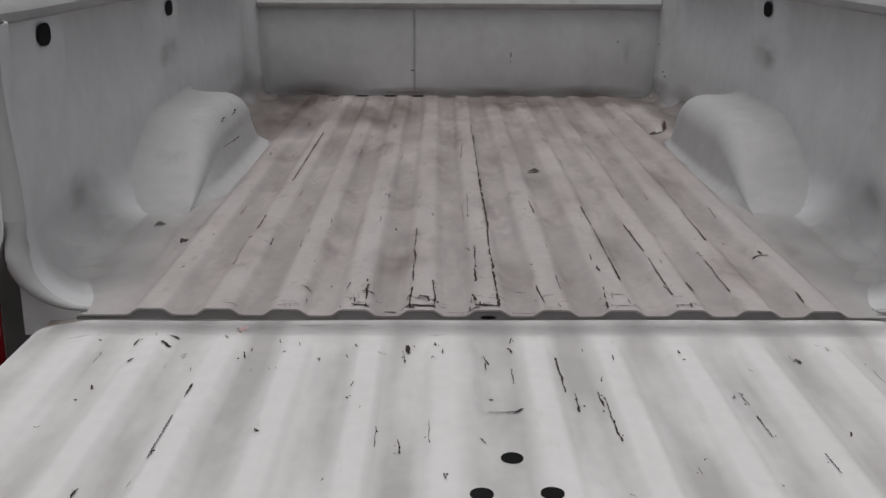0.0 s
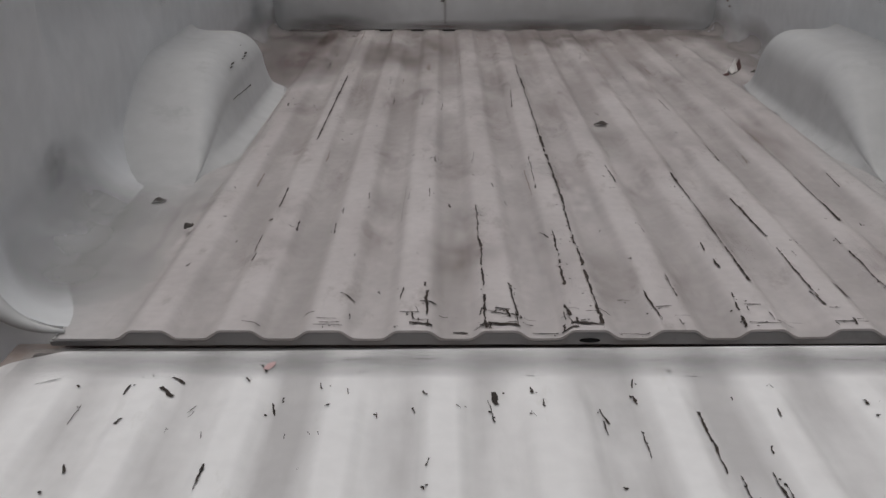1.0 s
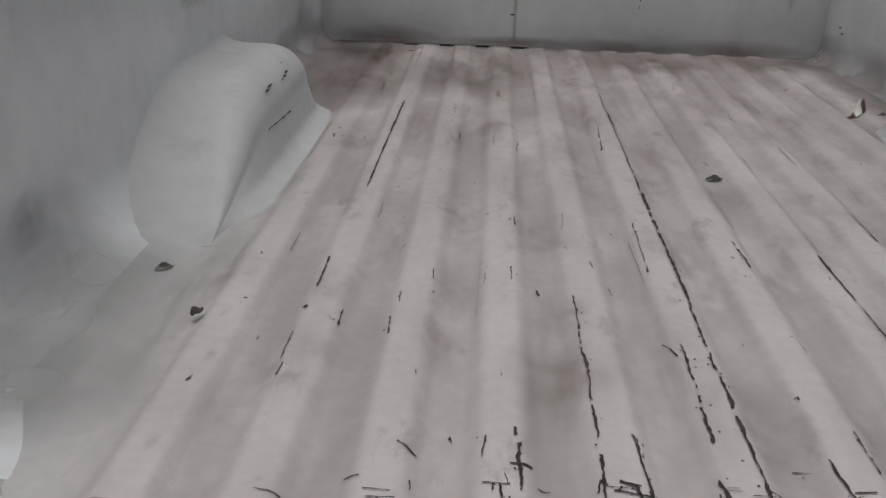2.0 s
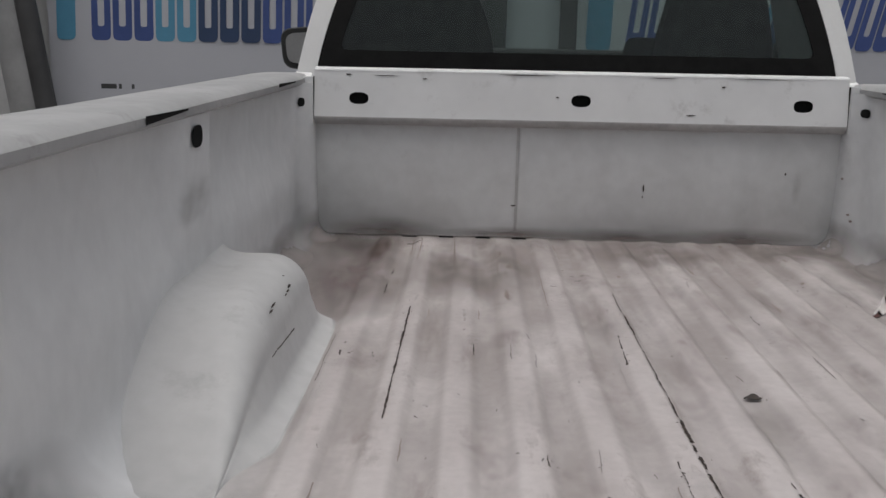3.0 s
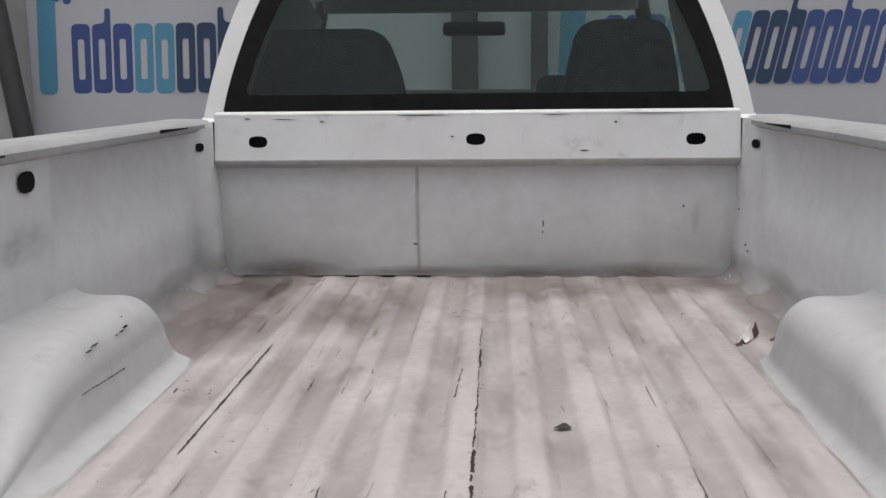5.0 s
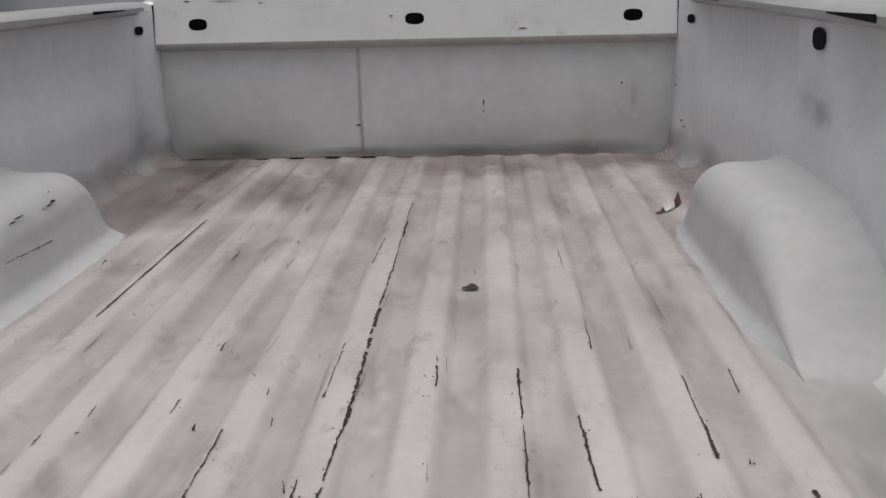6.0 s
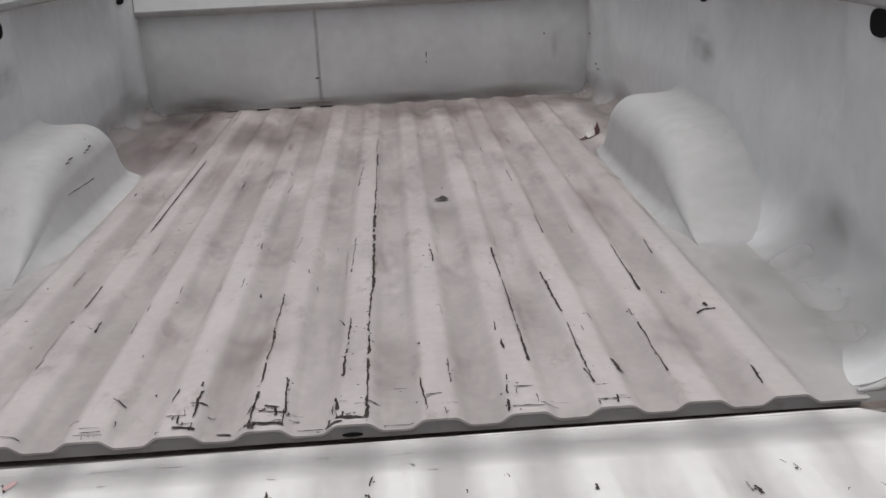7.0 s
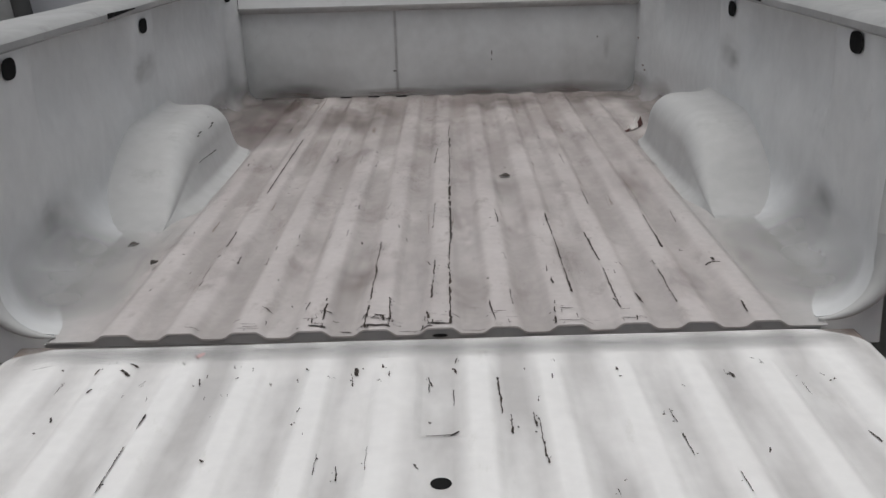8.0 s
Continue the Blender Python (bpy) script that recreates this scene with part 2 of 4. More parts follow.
# ---- mesh helpers ----
def part(name, bm, mat, parent=None, label="", smooth=False, other=None, where=None):
    bmesh.ops.recalc_face_normals(bm, faces=bm.faces)
    if other:
        for f in bm.faces:
            f.material_index = int(where(f.calc_center_median()))
    data = bpy.data.meshes.new(name)
    bm.to_mesh(data)
    bm.free()
    data.materials.append(mat)
    if other:
        data.materials.append(other)
    if smooth:
        data.polygons.foreach_set("use_smooth", [True] * len(data.polygons))
        data.set_sharp_from_angle(angle=radians(38))
    ob = new(name, data)
    ob.parent = parent
    return tagged(ob, label)


def smoothstep(a, b, v):
    v = min(max((v - a) / (b - a), 0.0), 1.0)
    return v * v * (3 - 2 * v)


def sheet(us, vs, place, thick=0.0):
    """A surface over two rows of parameters; with thick, a slab whose other side lies below it."""
    bm = bmesh.new()
    rows = [[bm.verts.new(place(u, v)) for v in vs] for u in us]
    for a, b in zip(rows, rows[1:]):
        for i in range(len(vs) - 1):
            bm.faces.new((a[i], a[i + 1], b[i + 1], b[i]))
    if thick:
        bmesh.ops.recalc_face_normals(bm, faces=bm.faces)
        if sum(f.normal.z * f.calc_area() for f in bm.faces) < 0:
            bmesh.ops.reverse_faces(bm, faces=bm.faces[:])
        bmesh.ops.solidify(bm, geom=bm.faces[:], thickness=thick)
    return bm


def plate(outline, holes, place, depth):
    """A flat plate with holes cut through it; place(u, v, w) sets it in space, w from 0 to depth."""
    bm = bmesh.new()
    edges = []
    for loop in (outline, *holes):
        vs = [bm.verts.new((u, v, 0)) for u, v in loop]
        edges += [bm.edges.new((a, b)) for a, b in zip(vs, vs[1:] + vs[:1])]
    bmesh.ops.triangle_fill(bm, use_beauty=True, use_dissolve=False, edges=edges)
    out = bmesh.ops.extrude_face_region(bm, geom=bm.faces[:])
    for v in out["geom"]:
        if isinstance(v, bmesh.types.BMVert):
            v.co.z = depth
    for v in bm.verts:
        v.co = place(*v.co)
    return bm


def oval(cx, cz, w, h, n=20, power=2.6):
    pts = []
    for i in range(n):
        a = 2 * math.pi * i / n
        c, s = math.cos(a), math.sin(a)
        pts.append((cx + w / 2 * math.copysign(abs(c) ** (2 / power), c), cz + h / 2 * math.copysign(abs(s) ** (2 / power), s)))
    return pts


def rounded(points, r, n=5):
    """The polygon with its corners rounded."""
    out = []
    for i, p in enumerate(points):
        p = Vector(p)
        a, b = Vector(points[i - 1]) - p, Vector(points[(i + 1) % len(points)]) - p
        ra = min(r, a.length * 0.45, b.length * 0.45)
        a, b = p + a.normalized() * ra, p + b.normalized() * ra
        for k in range(n + 1):
            t = k / n
            out.append(tuple((1 - t) ** 2 * a + 2 * t * (1 - t) * p + t * t * b))
    return out


def box(lo, hi, bevel=0.0, segments=2):
    bm = bmesh.new()
    bmesh.ops.create_cube(bm, size=1)
    for v in bm.verts:
        v.co = [(a + b) / 2 + c * (b - a) for a, b, c in zip(lo, hi, v.co)]
    if bevel:
        bmesh.ops.bevel(bm, geom=bm.edges[:], offset=bevel, segments=segments, profile=0.5, affect="EDGES")
    return bm


def sweep(section, path, closed=True):
    """The section, a list of (u, v) made into space by path(k) for each step, joined into a bar with ends."""
    bm = bmesh.new()
    rings = [[bm.verts.new(f(u, v)) for u, v in section] for f in path]
    n = len(section)
    for a, b in zip(rings, rings[1:]):
        for i in range(n if closed else n - 1):
            bm.faces.new((a[i], a[(i + 1) % n], b[(i + 1) % n], b[i]))
    if closed:
        bm.faces.new(rings[0])
        bm.faces.new(rings[-1][::-1])
    return bm


def tube(points, radius, n=10, taper=None):
    bm = bmesh.new()
    pts = [Vector(p) for p in points]
    rings = []
    for i, p in enumerate(pts):
        d = (pts[min(i + 1, len(pts) - 1)] - pts[max(i - 1, 0)]).normalized()
        q = d.to_track_quat("Z", "Y")
        r = radius * (1 if not taper or i < taper[0] else 1 + (taper[1] - 1) * (i - taper[0]) / (len(pts) - 1 - taper[0]))
        rings.append([bm.verts.new(p + q @ Vector((r * math.cos(2 * math.pi * k / n), r * math.sin(2 * math.pi * k / n), 0))) for k in range(n)])
    for a, b in zip(rings, rings[1:]):
        for i in range(n):
            bm.faces.new((a[i], a[(i + 1) % n], b[(i + 1) % n], b[i]))
    bm.faces.new(rings[0])
    bm.faces.new(rings[-1][::-1])
    return bm


def steps(a, b, n):
    return [a + (b - a) * i / n for i in range(n + 1)]


# ---- ground and yard wall ----
tagged(part("ground", sheet(steps(-60, 60, 12), steps(-60, 60, 12), lambda x, y: (x, y, 0)), CONCRETE), "grey worn concrete yard ground", "ground", kind="structure")
WALL_Y = 4.72
wall = tagged(part("wall_north", box((-14, WALL_Y + 0.05, 0), (14, WALL_Y + 0.25, 4.6)), PLASTER), "pale plastered yard wall behind a printed banner", "wall", kind="structure")

# unseen walls added round the yard to cut light from the low sky
for name, lo, hi in (("wall_south", (-9, -10.2, 0), (9, -10, 3.6)), ("wall_west", (-9.2, -10.2, 0), (-9, WALL_Y + 0.05, 3.6)), ("wall_east", (9, -10.2, 0), (9.2, WALL_Y + 0.05, 3.6))):
    tagged(part(name, box(lo, hi), CONCRETE), "plain grey wall, unseen, added to screen low sky light", "wall", kind="structure")

# ---- banner with blue shapes ----
def wave(x, z):
    return WALL_Y + 0.004 * math.sin(3.1 * x + 0.6 * z) * math.sin(1.3 * z)


banner = tagged(part("banner", sheet(steps(-3.42, 6.5, 120), steps(0.35, 4.4, 30), lambda x, z: (x, wave(x, z), z), 0.004), TARP, smooth=True),
                "pale grey vinyl banner with blue block shapes on the wall", "banner")


def mark(x, z, w, h, mat, lean=0.0, slot=True, up=0.0, side=1):
    """One printed block: a rounded bar or ring, with a stem that rises above it."""
    def at(u, v, d):
        return (x + u + lean * v, WALL_Y - 0.006 - d, z + v)
    hole = [rounded([(-w * 0.17, h * 0.2), (w * 0.17, h * 0.2), (w * 0.17, h * 0.78), (-w * 0.17, h * 0.78)], 0.015, 2)] if slot else []
    stem = [(side * w / 2, h + up), (side * w * 0.2, h + up), (side * w * 0.2, h), (-side * w / 2, h)] if up else [(side * w / 2, h), (-side * w / 2, h)]
    ring = rounded([(-side * w / 2, 0), (side * w / 2, 0), *stem], 0.045)
    part("printed_shape", plate(ring, hole, at, 0.002), mat, banner)


for i, (mat, up, side) in enumerate([(NAVY, 0, 1), (NAVY, 0.11, 1), (NAVY, 0, 1), (TEAL, 0, 1), (TEAL, 0, 1), (INK, 0, 1), (INK, 0, 1), (INK, 0.11, -1), (NAVY, 0, 1), (NAVY, 0, 1), (NAVY, 0.13, -1), (NAVY, 0, 1)]):
    mark(-3.03 + 0.1575 * i, 1.305, 0.142, 0.51, mat, 0.02, True, up, side)
for i, (mat, up, side) in enumerate([(TEAL, 0, 1), (INK, 0, 1), (INK, 0, 1), (INK, 0.11, -1), (NAVY, 0, 1), (NAVY, 0, 1), (NAVY, 0.13, -1), (NAVY, 0, 1), (NAVY, 0, 1)]):
    mark(1.73 + 0.128 * i, 1.33, 0.118, 0.52, mat, 0.22, True, up, side)
for x, mat, up in ((0.86, NAVY, 0), (1.01, NAVY, 0.11), (1.16, NAVY, 0), (1.31, TEAL, 0), (1.46, TEAL, 0)):
    mark(x, 1.33, 0.130, 0.50, mat, 0.12, True, up, 1)
for x, low, w, mat in ((-3.36, 2.0, 0.05, NAVY), (-3.29, 1.305, 0.14, TEAL), (-3.19, 1.98, 0.05, NAVY), (-3.11, 1.96, 0.06, NAVY), (0.60, 1.30, 0.18, TEAL), (0.47, 1.9, 0.05, NAVY)):
    mark(x, low, w, 2.75 - low, mat, 0.03, False)
for x in (-1.92, -1.80, 2.12, 2.27):
    mark(x, 2.14, 0.11, 0.55, TEAL, 0.02, False)

for x, w in ((-2.99, 0.115), (-2.905, 0.022), (-2.81, 0.022)):
    part("printed_bar", plate(rounded([(-w / 2, 0), (w / 2, 0), (w / 2, 0.035), (-w / 2, 0.035)], 0.004, 2), [], lambda u, v, d: (x + u, WALL_Y - 0.006 - d, 0.955 + v), 0.002), POST, banner)

# ---- the truck ----
truck = tagged(new("pickup_truck"), "white pickup truck with an empty worn bed and lowered tailgate", "truck")
F = 0.80          # bed floor height
END = -2.475      # rear end of the bed floor
RIBS = [0.008 + 0.1098 * k for k in range(-5, 6)]


def rib(x, top, foot):
    d = min(abs(x - c) for c in RIBS)
    return 1 - smoothstep(top, foot, d)


def floor_z(x, y):
    return F - 0.011 + 0.011 * rib(x, 0.018, 0.040) * smoothstep(0.03, -0.02, y) + 0.0015 * noise.noise((x * 5, y * 3, 1))


XS = sorted({round(v, 4) for c in RIBS for v in (c - 0.041, c - 0.037, c - 0.033, c - 0.029, c - 0.025, c - 0.021, c - 0.017, c, c + 0.017, c + 0.021, c + 0.025, c + 0.029, c + 0.033, c + 0.037, c + 0.041)} | set(steps(-0.79, -0.585, 8)) | set(steps(0.6, 0.79, 8)))
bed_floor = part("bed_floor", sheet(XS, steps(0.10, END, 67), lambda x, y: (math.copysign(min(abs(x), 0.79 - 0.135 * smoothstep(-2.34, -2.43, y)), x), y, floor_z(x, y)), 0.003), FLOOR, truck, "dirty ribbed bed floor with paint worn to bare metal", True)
# fold and sill are coloured dark for the shade in the hinge gap
part("end_fold", sheet([x for x in XS if abs(x) <= 0.662], steps(0, 1, 4), lambda x, t: (x, END + 0.007 - 0.004 * t, (F - 0.0215) * (1 - t) + (floor_z(x, END) - 0.0035) * t), 0.002), DUSTY_SHADED, truck, smooth=True)
part("sill", box((-0.72, -2.56, F - 0.12), (0.72, END + 0.05, F - 0.034), 0.006), STAIN_SHADE, truck)


# front panel of the bed
def lower_panel(x, z):
    k = (z - F) / 0.37
    y = -0.010 + 0.040 * (1 - min(max(k, 0.0), 1.0)) ** 2.4 + 0.0010 * noise.noise((x * 4, z * 4, 5)) + 0.003 * math.exp(-((x + 0.17) / 0.006) ** 2)
    sag = (0.007 * smoothstep(-0.15, 0.12, x) + 0.003 * noise.noise((x * 9, 0, 3))) * max(0.0, 1 - 8 * k)
    return (x, y + 0.006 * smoothstep(0.72, 0.765, abs(x)), z - sag)


front_panel = part("front_panel", sheet(sorted(steps(-0.72, 0.72, 72) + steps(-0.185, -0.155, 8) + steps(-0.765, -0.725, 5) + steps(0.725, 0.765, 5)), steps(F - 0.004, 1.150, 28), lower_panel, 0.003), HEAD, truck, "scuffed white front panel of the bed", True)


part("floor_gap", box((-0.76, 0.105, F - 0.03), (0.76, 0.120, F + 0.06)), HOLLOW, truck)
part("seam", sheet(steps(-0.1745, -0.1655, 2), steps(F + 0.015, 1.128, 20), lambda x, z: (x, lower_panel(x, z)[1] - 0.0045 - 0.0008 * noise.noise((z * 30, 2, 2)), z), 0.001), SEALER_SHADE, front_panel, "grey sealed seam")


def lip_at(u, v, w):
    return (u, -0.046 + 0.10 * (v - 1.157) + w, v)


HOLES = [(-0.632, 1.203), (0.004, 1.207), (0.634, 1.204)]
lip = part("top_rail_panel", plate([(-0.7600, 1.150), (0.7600, 1.150), (0.7600, 1.280), (-0.7600, 1.280)], [oval(x, z, 0.056, 0.034) for x, z in HOLES], lip_at, 0.004), LIP, truck, "white folded top edge with three oval holes")
for x, z in HOLES:
    part("hole_backing", box((x - 0.05, -0.02, z - 0.03), (x + 0.05, -0.005, z + 0.03)), HOLLOW, lip)
# the fold's grey stands for the shade band under the lip
part("lip_fold", sheet(steps(-0.760, 0.760, 30), steps(0, 1, 8), lambda x, t: (x, -0.0455 + 0.036 * (1 - math.cos(t * math.pi / 2)), 1.1505 - 0.022 * math.sin(t * math.pi / 2)), 0.003), SEALER_SHADE, truck, smooth=True)
part("lip_cap", sheet(steps(-0.760, 0.760, 20), steps(0, 1, 8), lambda x, t: (x, -0.0345 + 0.012 * (1 - math.cos(t * math.pi / 2)) + 0.06 * max(t - 0.5, 0), 1.2795 + 0.010 * math.sin(t * math.pi / 2)), 0.003), LIP, truck, smooth=True)


# bed sides, rails, wheelhouses
def recess(y, z):
    bays = ((-0.16, -1.11), (-1.30, -2.02), (-2.20, -2.36))
    r = max(smoothstep(a, a - 0.07, y) * smoothstep(b, b + 0.07, y) for a, b in bays)
    return r * smoothstep(0.96, 1.14, z)


def fillet(y):
    return 0.05 + 0.035 * smoothstep(-0.95, -1.70, y) + 0.02 * smoothstep(-2.20, -2.44, y)


def side_at(s):
    def place(y, t):
        r, wall_x = fillet(y), 0.80 - 0.048 * smoothstep(-2.22, -2.44, y) - 0.040 * smoothstep(-0.13, -0.02, y)
        if t < 1:
            a = t * math.pi / 2
            x = wall_x - r + r * math.sin(a)
            z = F - 0.0115 + 0.0015 * noise.noise((s * x * 5, y * 3, 1)) * (1 - t) + r - r * math.cos(a)
        else:
            x, z = wall_x, F - 0.0115 + r + (t - 1) * (1.245 - F + 0.0115 - r)
        x += 0.024 * recess(y, z) + 0.0012 * noise.noise((y * 4, z * 5, 7 + s))
        return (s * x, y, z)
    return place


ARCH_BASE, ARCH_TALL = F - 0.012, 0.160


def face_x(up, tall, foot, full=1.0):
    """Inner face of the wheelhouse at a height over its base: a narrow flange on the floor, a leaning wall, a round shoulder."""
    r = tall * 0.47
    low = max(0.0, 1 - up / max(tall - r, 0.001))
    flare = (0.630 - foot) * (0.46 * low + 0.54 * max(0.0, 1 - up / 0.024) ** 2)
    over = up - (tall - r)
    return 0.630 - flare * full + (r - math.sqrt(max(r * r - over * over, 0.0)) if over > 0 else 0.0)


def wheelhouse_at(s):
    foot = 0.575 if s < 0 else 0.598

    def place(y, t):
        back = min(max((y + 1.84) / 0.46, 0.0), 1.0)
        front = smoothstep(-0.865, -1.02, y)
        rise = front ** 0.8 * smoothstep(0.0, 1.0, back)
        tall = ARCH_TALL * rise + 0.001
        base = ARCH_BASE - 0.001 * (1 - smoothstep(0.0, 0.15, rise)) + 0.0015 * noise.noise((s * 3.4, y * 3, 1))
        r, lean = tall * 0.47, 0.014 * (1 - front)
        if t < 1:
            up = (tall - r) * t
            return (s * (face_x(up, tall, foot, smoothstep(0.0, 0.45, rise)) + lean), y, base + up)
        if t < 2:
            a = (t - 1) * math.pi / 2
            return (s * (0.630 + lean + r - r * math.cos(a)), y, base + tall - r + r * math.sin(a))
        a, x1 = (t - 2) * math.pi / 2, 0.630 + lean + r
        return (s * (x1 + (0.812 - x1) * math.sin(a)), y, base + tall + 0.060 * smoothstep(0.0, 0.6, rise) * (1 - math.cos(a)) ** 2.2)
    return place


def wheelhouse_x(z):
    """Inner face of the driver's wheelhouse at its full height."""
    return face_x(z - ARCH_BASE, ARCH_TALL + 0.001, 0.575)


RAIL = [(0.798, 1.236), (0.786, 1.243), (0.786, 1.256), (0.797, 1.266), (0.82, 1.270), (0.90, 1.270), (0.950, 1.265), (0.974, 1.253), (0.984, 1.232), (0.986, 1.205), (0.974, 1.205), (0.966, 1.236)]
for s, where in ((-1, "driver"), (1, "passenger")):
    side = part("bed_side", sheet(steps(0.10, -2.44, 127), steps(0, 1, 6) + steps(1.06, 2, 20), side_at(s), 0.003), PANEL, truck, "scuffed white inner side panel of the bed", True)
    part("bed_rail", sweep(RAIL, [(lambda u, v, y=y: (s * u, y, v + 0.002 * noise.noise((y * 2, 3, s)))) for y in steps(0.02, -2.47, 24)]), DUSTY_SHADED, truck, "white bed rail with a rounded edge", True)
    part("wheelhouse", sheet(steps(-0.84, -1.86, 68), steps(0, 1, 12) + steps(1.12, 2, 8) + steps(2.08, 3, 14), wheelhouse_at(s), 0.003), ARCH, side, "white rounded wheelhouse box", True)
    for y, z, w, h in ((-1.208 if s < 0 else -1.238, 1.199 if s < 0 else 1.205, 0.070, 0.040), (-2.128, 1.206 if s < 0 else 1.214, 0.066, 0.042), (-0.10, 1.192, 0.036, 0.025)):
        part("pocket_hole", plate(oval(y, z, w, h), [], lambda u, v, d: (s * (0.7965 - 0.036 * smoothstep(-0.13, -0.02, u) - d), u, v), 0.001), HOLLOW, side)
    for a, b, h in ((-1.54, -1.31, 0.013), (-0.46, -0.22, 0.009)):
        part("pocket_gap", plate([(a, 1.259 - h), (b, 1.252), (b, 1.255), (a, 1.259)], [], lambda u, v, d: (s * (0.7845 - d), u, v), 0.0015), HOLLOW, side)
    # rear opening: bead, post, lamp, outer skin
    part("panel_seam", box((min(s * 0.7604, s * 0.7624), -0.044, 1.14), (max(s * 0.7604, s * 0.7624), -0.02, 1.262)), HOLLOW, side)
    part("panel_return", box((min(s * 0.7624, s * 0.790), -0.047, 1.13), (max(s * 0.7624, s * 0.790), -0.02, 1.262)), PANEL, side)
    bead = [(s * (0.754 + 0.016 * smoothstep(0.92, 1.2, z)), -2.452, z) for z in steps(1.235, 0.90, 8)] + [(s * (0.646 + 0.108 * math.cos(a)), -2.456 - 0.006 * math.sin(a), 0.888 - 0.094 * math.sin(a)) for a in steps(0.1, math.pi / 2, 12)]
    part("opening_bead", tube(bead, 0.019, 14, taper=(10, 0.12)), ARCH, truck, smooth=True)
    part("rear_post", plate(rounded([(0.835, 0.62), (0.968, 0.62), (0.970, 1.235), (0.757, 1.235), (0.765, 0.92), (0.80, 0.84)], 0.02), [], lambda u, v, d: (s * u, -2.47 + d, v), 0.05), PANEL, truck)
    part("corner_gusset", plate([(0.762, 0.89)] + [(0.650 + 0.104 * math.cos(a), 0.882 - 0.092 * math.sin(a)) for a in steps(0, math.pi / 2, 8)] + [(0.650, 0.74), (0.762, 0.74)], [], lambda u, v, d: (s * u, -2.44 + d, v), 0.012), PANEL, truck)
    part("tail_lamp", box((min(s * 0.782, s * 0.984), -2.52, 0.56), (max(s * 0.782, s * 0.984), -2.46, 0.835), 0.018, 3), RED, truck, "red tail lamp lens", True)
    part("tailgate_striker", tube([(s * 0.785, -2.472, 0.900), (s * 0.803, -2.472, 0.900)], 0.006), BLACK, truck)
    arch = [(-1.30 + 0.43 * math.cos(a), 0.52 + 0.43 * math.sin(a)) for a in steps(0, math.pi, 16)]
    part("outer_panel", plate([(0.03, 1.23), (0.03, 0.52), *arch, (-2.47, 0.52), (-2.47, 1.23)], [], lambda u, v, d: (s * (0.976 + 0.014 * math.sin(math.pi * (v - 0.5) / 0.75) - d), u, v), 0.012), WHITE, truck)

# tailgate, lowered level with the floor
GZ = 0.805
GATE_END = -2.512
GRIBS = [0.012] + [s * (0.12 + 0.107 * k) for k in range(5) for s in (-1, 1)]


def gate_z(x, y):
    d = min(abs(x - c) for c in GRIBS)
    field = smoothstep(-2.625, -2.665, y) * smoothstep(-3.12, -3.09, y) * (1 - smoothstep(0.60, 0.64, abs(x)))
    flat = smoothstep(0.075, 0.06, abs(x - 0.01)) * smoothstep(-2.860, -2.880, y)
    z = GZ - 0.007 * (1 - smoothstep(0.024, 0.040, d)) * field * (1 - flat) + 0.001 * noise.noise((x * 5, y * 5, 9))
    return z - 0.007 * (1 - smoothstep(0, 0.018, GATE_END - y)) ** 2 - 0.0035 * (1 - smoothstep(-2.575, -2.612, y) * 0.35 - 0.65 * min(max((GATE_END - y) / 0.075, 0.0), 1.0))


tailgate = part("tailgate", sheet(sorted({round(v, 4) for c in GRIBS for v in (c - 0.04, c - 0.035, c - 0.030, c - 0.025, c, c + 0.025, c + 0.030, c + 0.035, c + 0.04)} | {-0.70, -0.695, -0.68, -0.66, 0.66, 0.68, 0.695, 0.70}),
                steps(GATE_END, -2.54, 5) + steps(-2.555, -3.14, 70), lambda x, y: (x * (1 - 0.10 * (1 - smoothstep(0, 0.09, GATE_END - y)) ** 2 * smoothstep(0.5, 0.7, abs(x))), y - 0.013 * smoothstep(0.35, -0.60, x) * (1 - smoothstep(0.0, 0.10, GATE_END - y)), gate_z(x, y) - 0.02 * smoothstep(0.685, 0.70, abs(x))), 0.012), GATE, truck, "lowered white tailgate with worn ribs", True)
part("gate_shell", box((-0.695, -3.135, GZ - 0.055), (0.695, -2.555, GZ - 0.022), 0.01), WHITE, tailgate)
for x, y in ((0.012, -2.996), (-0.026, -3.078), (0.050, -3.076)):
    part("latch_hole", plate(oval(x, y, 0.026, 0.026, 20, 2), [], lambda u, v, d: (u, v, GZ + 0.0006 + d), 0.0012), HOLLOW, tailgate)
part("drain_hole", plate(oval(0.008, F - 0.0135, 0.026, 0.006, 16, 2), [], lambda u, v, d: (u, END - 0.001 - d, v), 0.001), HOLLOW, truck)
part("paint_mark", sheet(steps(-1, 1, 4), steps(-1, 1, 6), lambda u, v: (-0.370 + 0.003 * v + 0.005 * u * (1 - 0.5 * v * v), -2.583 + 0.010 * v, gate_z(-0.37, -2.583) + 0.0022)), MARKER, tailgate, "faded red paint mark")
for s in (-1, 1):
    part("hinge", box((min(s * 0.60, s * 0.68), -2.56, 0.745), (max(s * 0.60, s * 0.68), -2.48, 0.775), 0.006), BARE, tailgate)

# ---- cab ----
def back_at(u, v, w):
    return (u, 0.095 + (v - 1.28) * 0.21 + 0.03 * (u / 0.8) ** 2 + w, v)


def arc_top(half, z0, rise, n=12):
    return [(x, z0 + rise * (1 - (x / half) ** 2)) for x in steps(-half, half, n)]


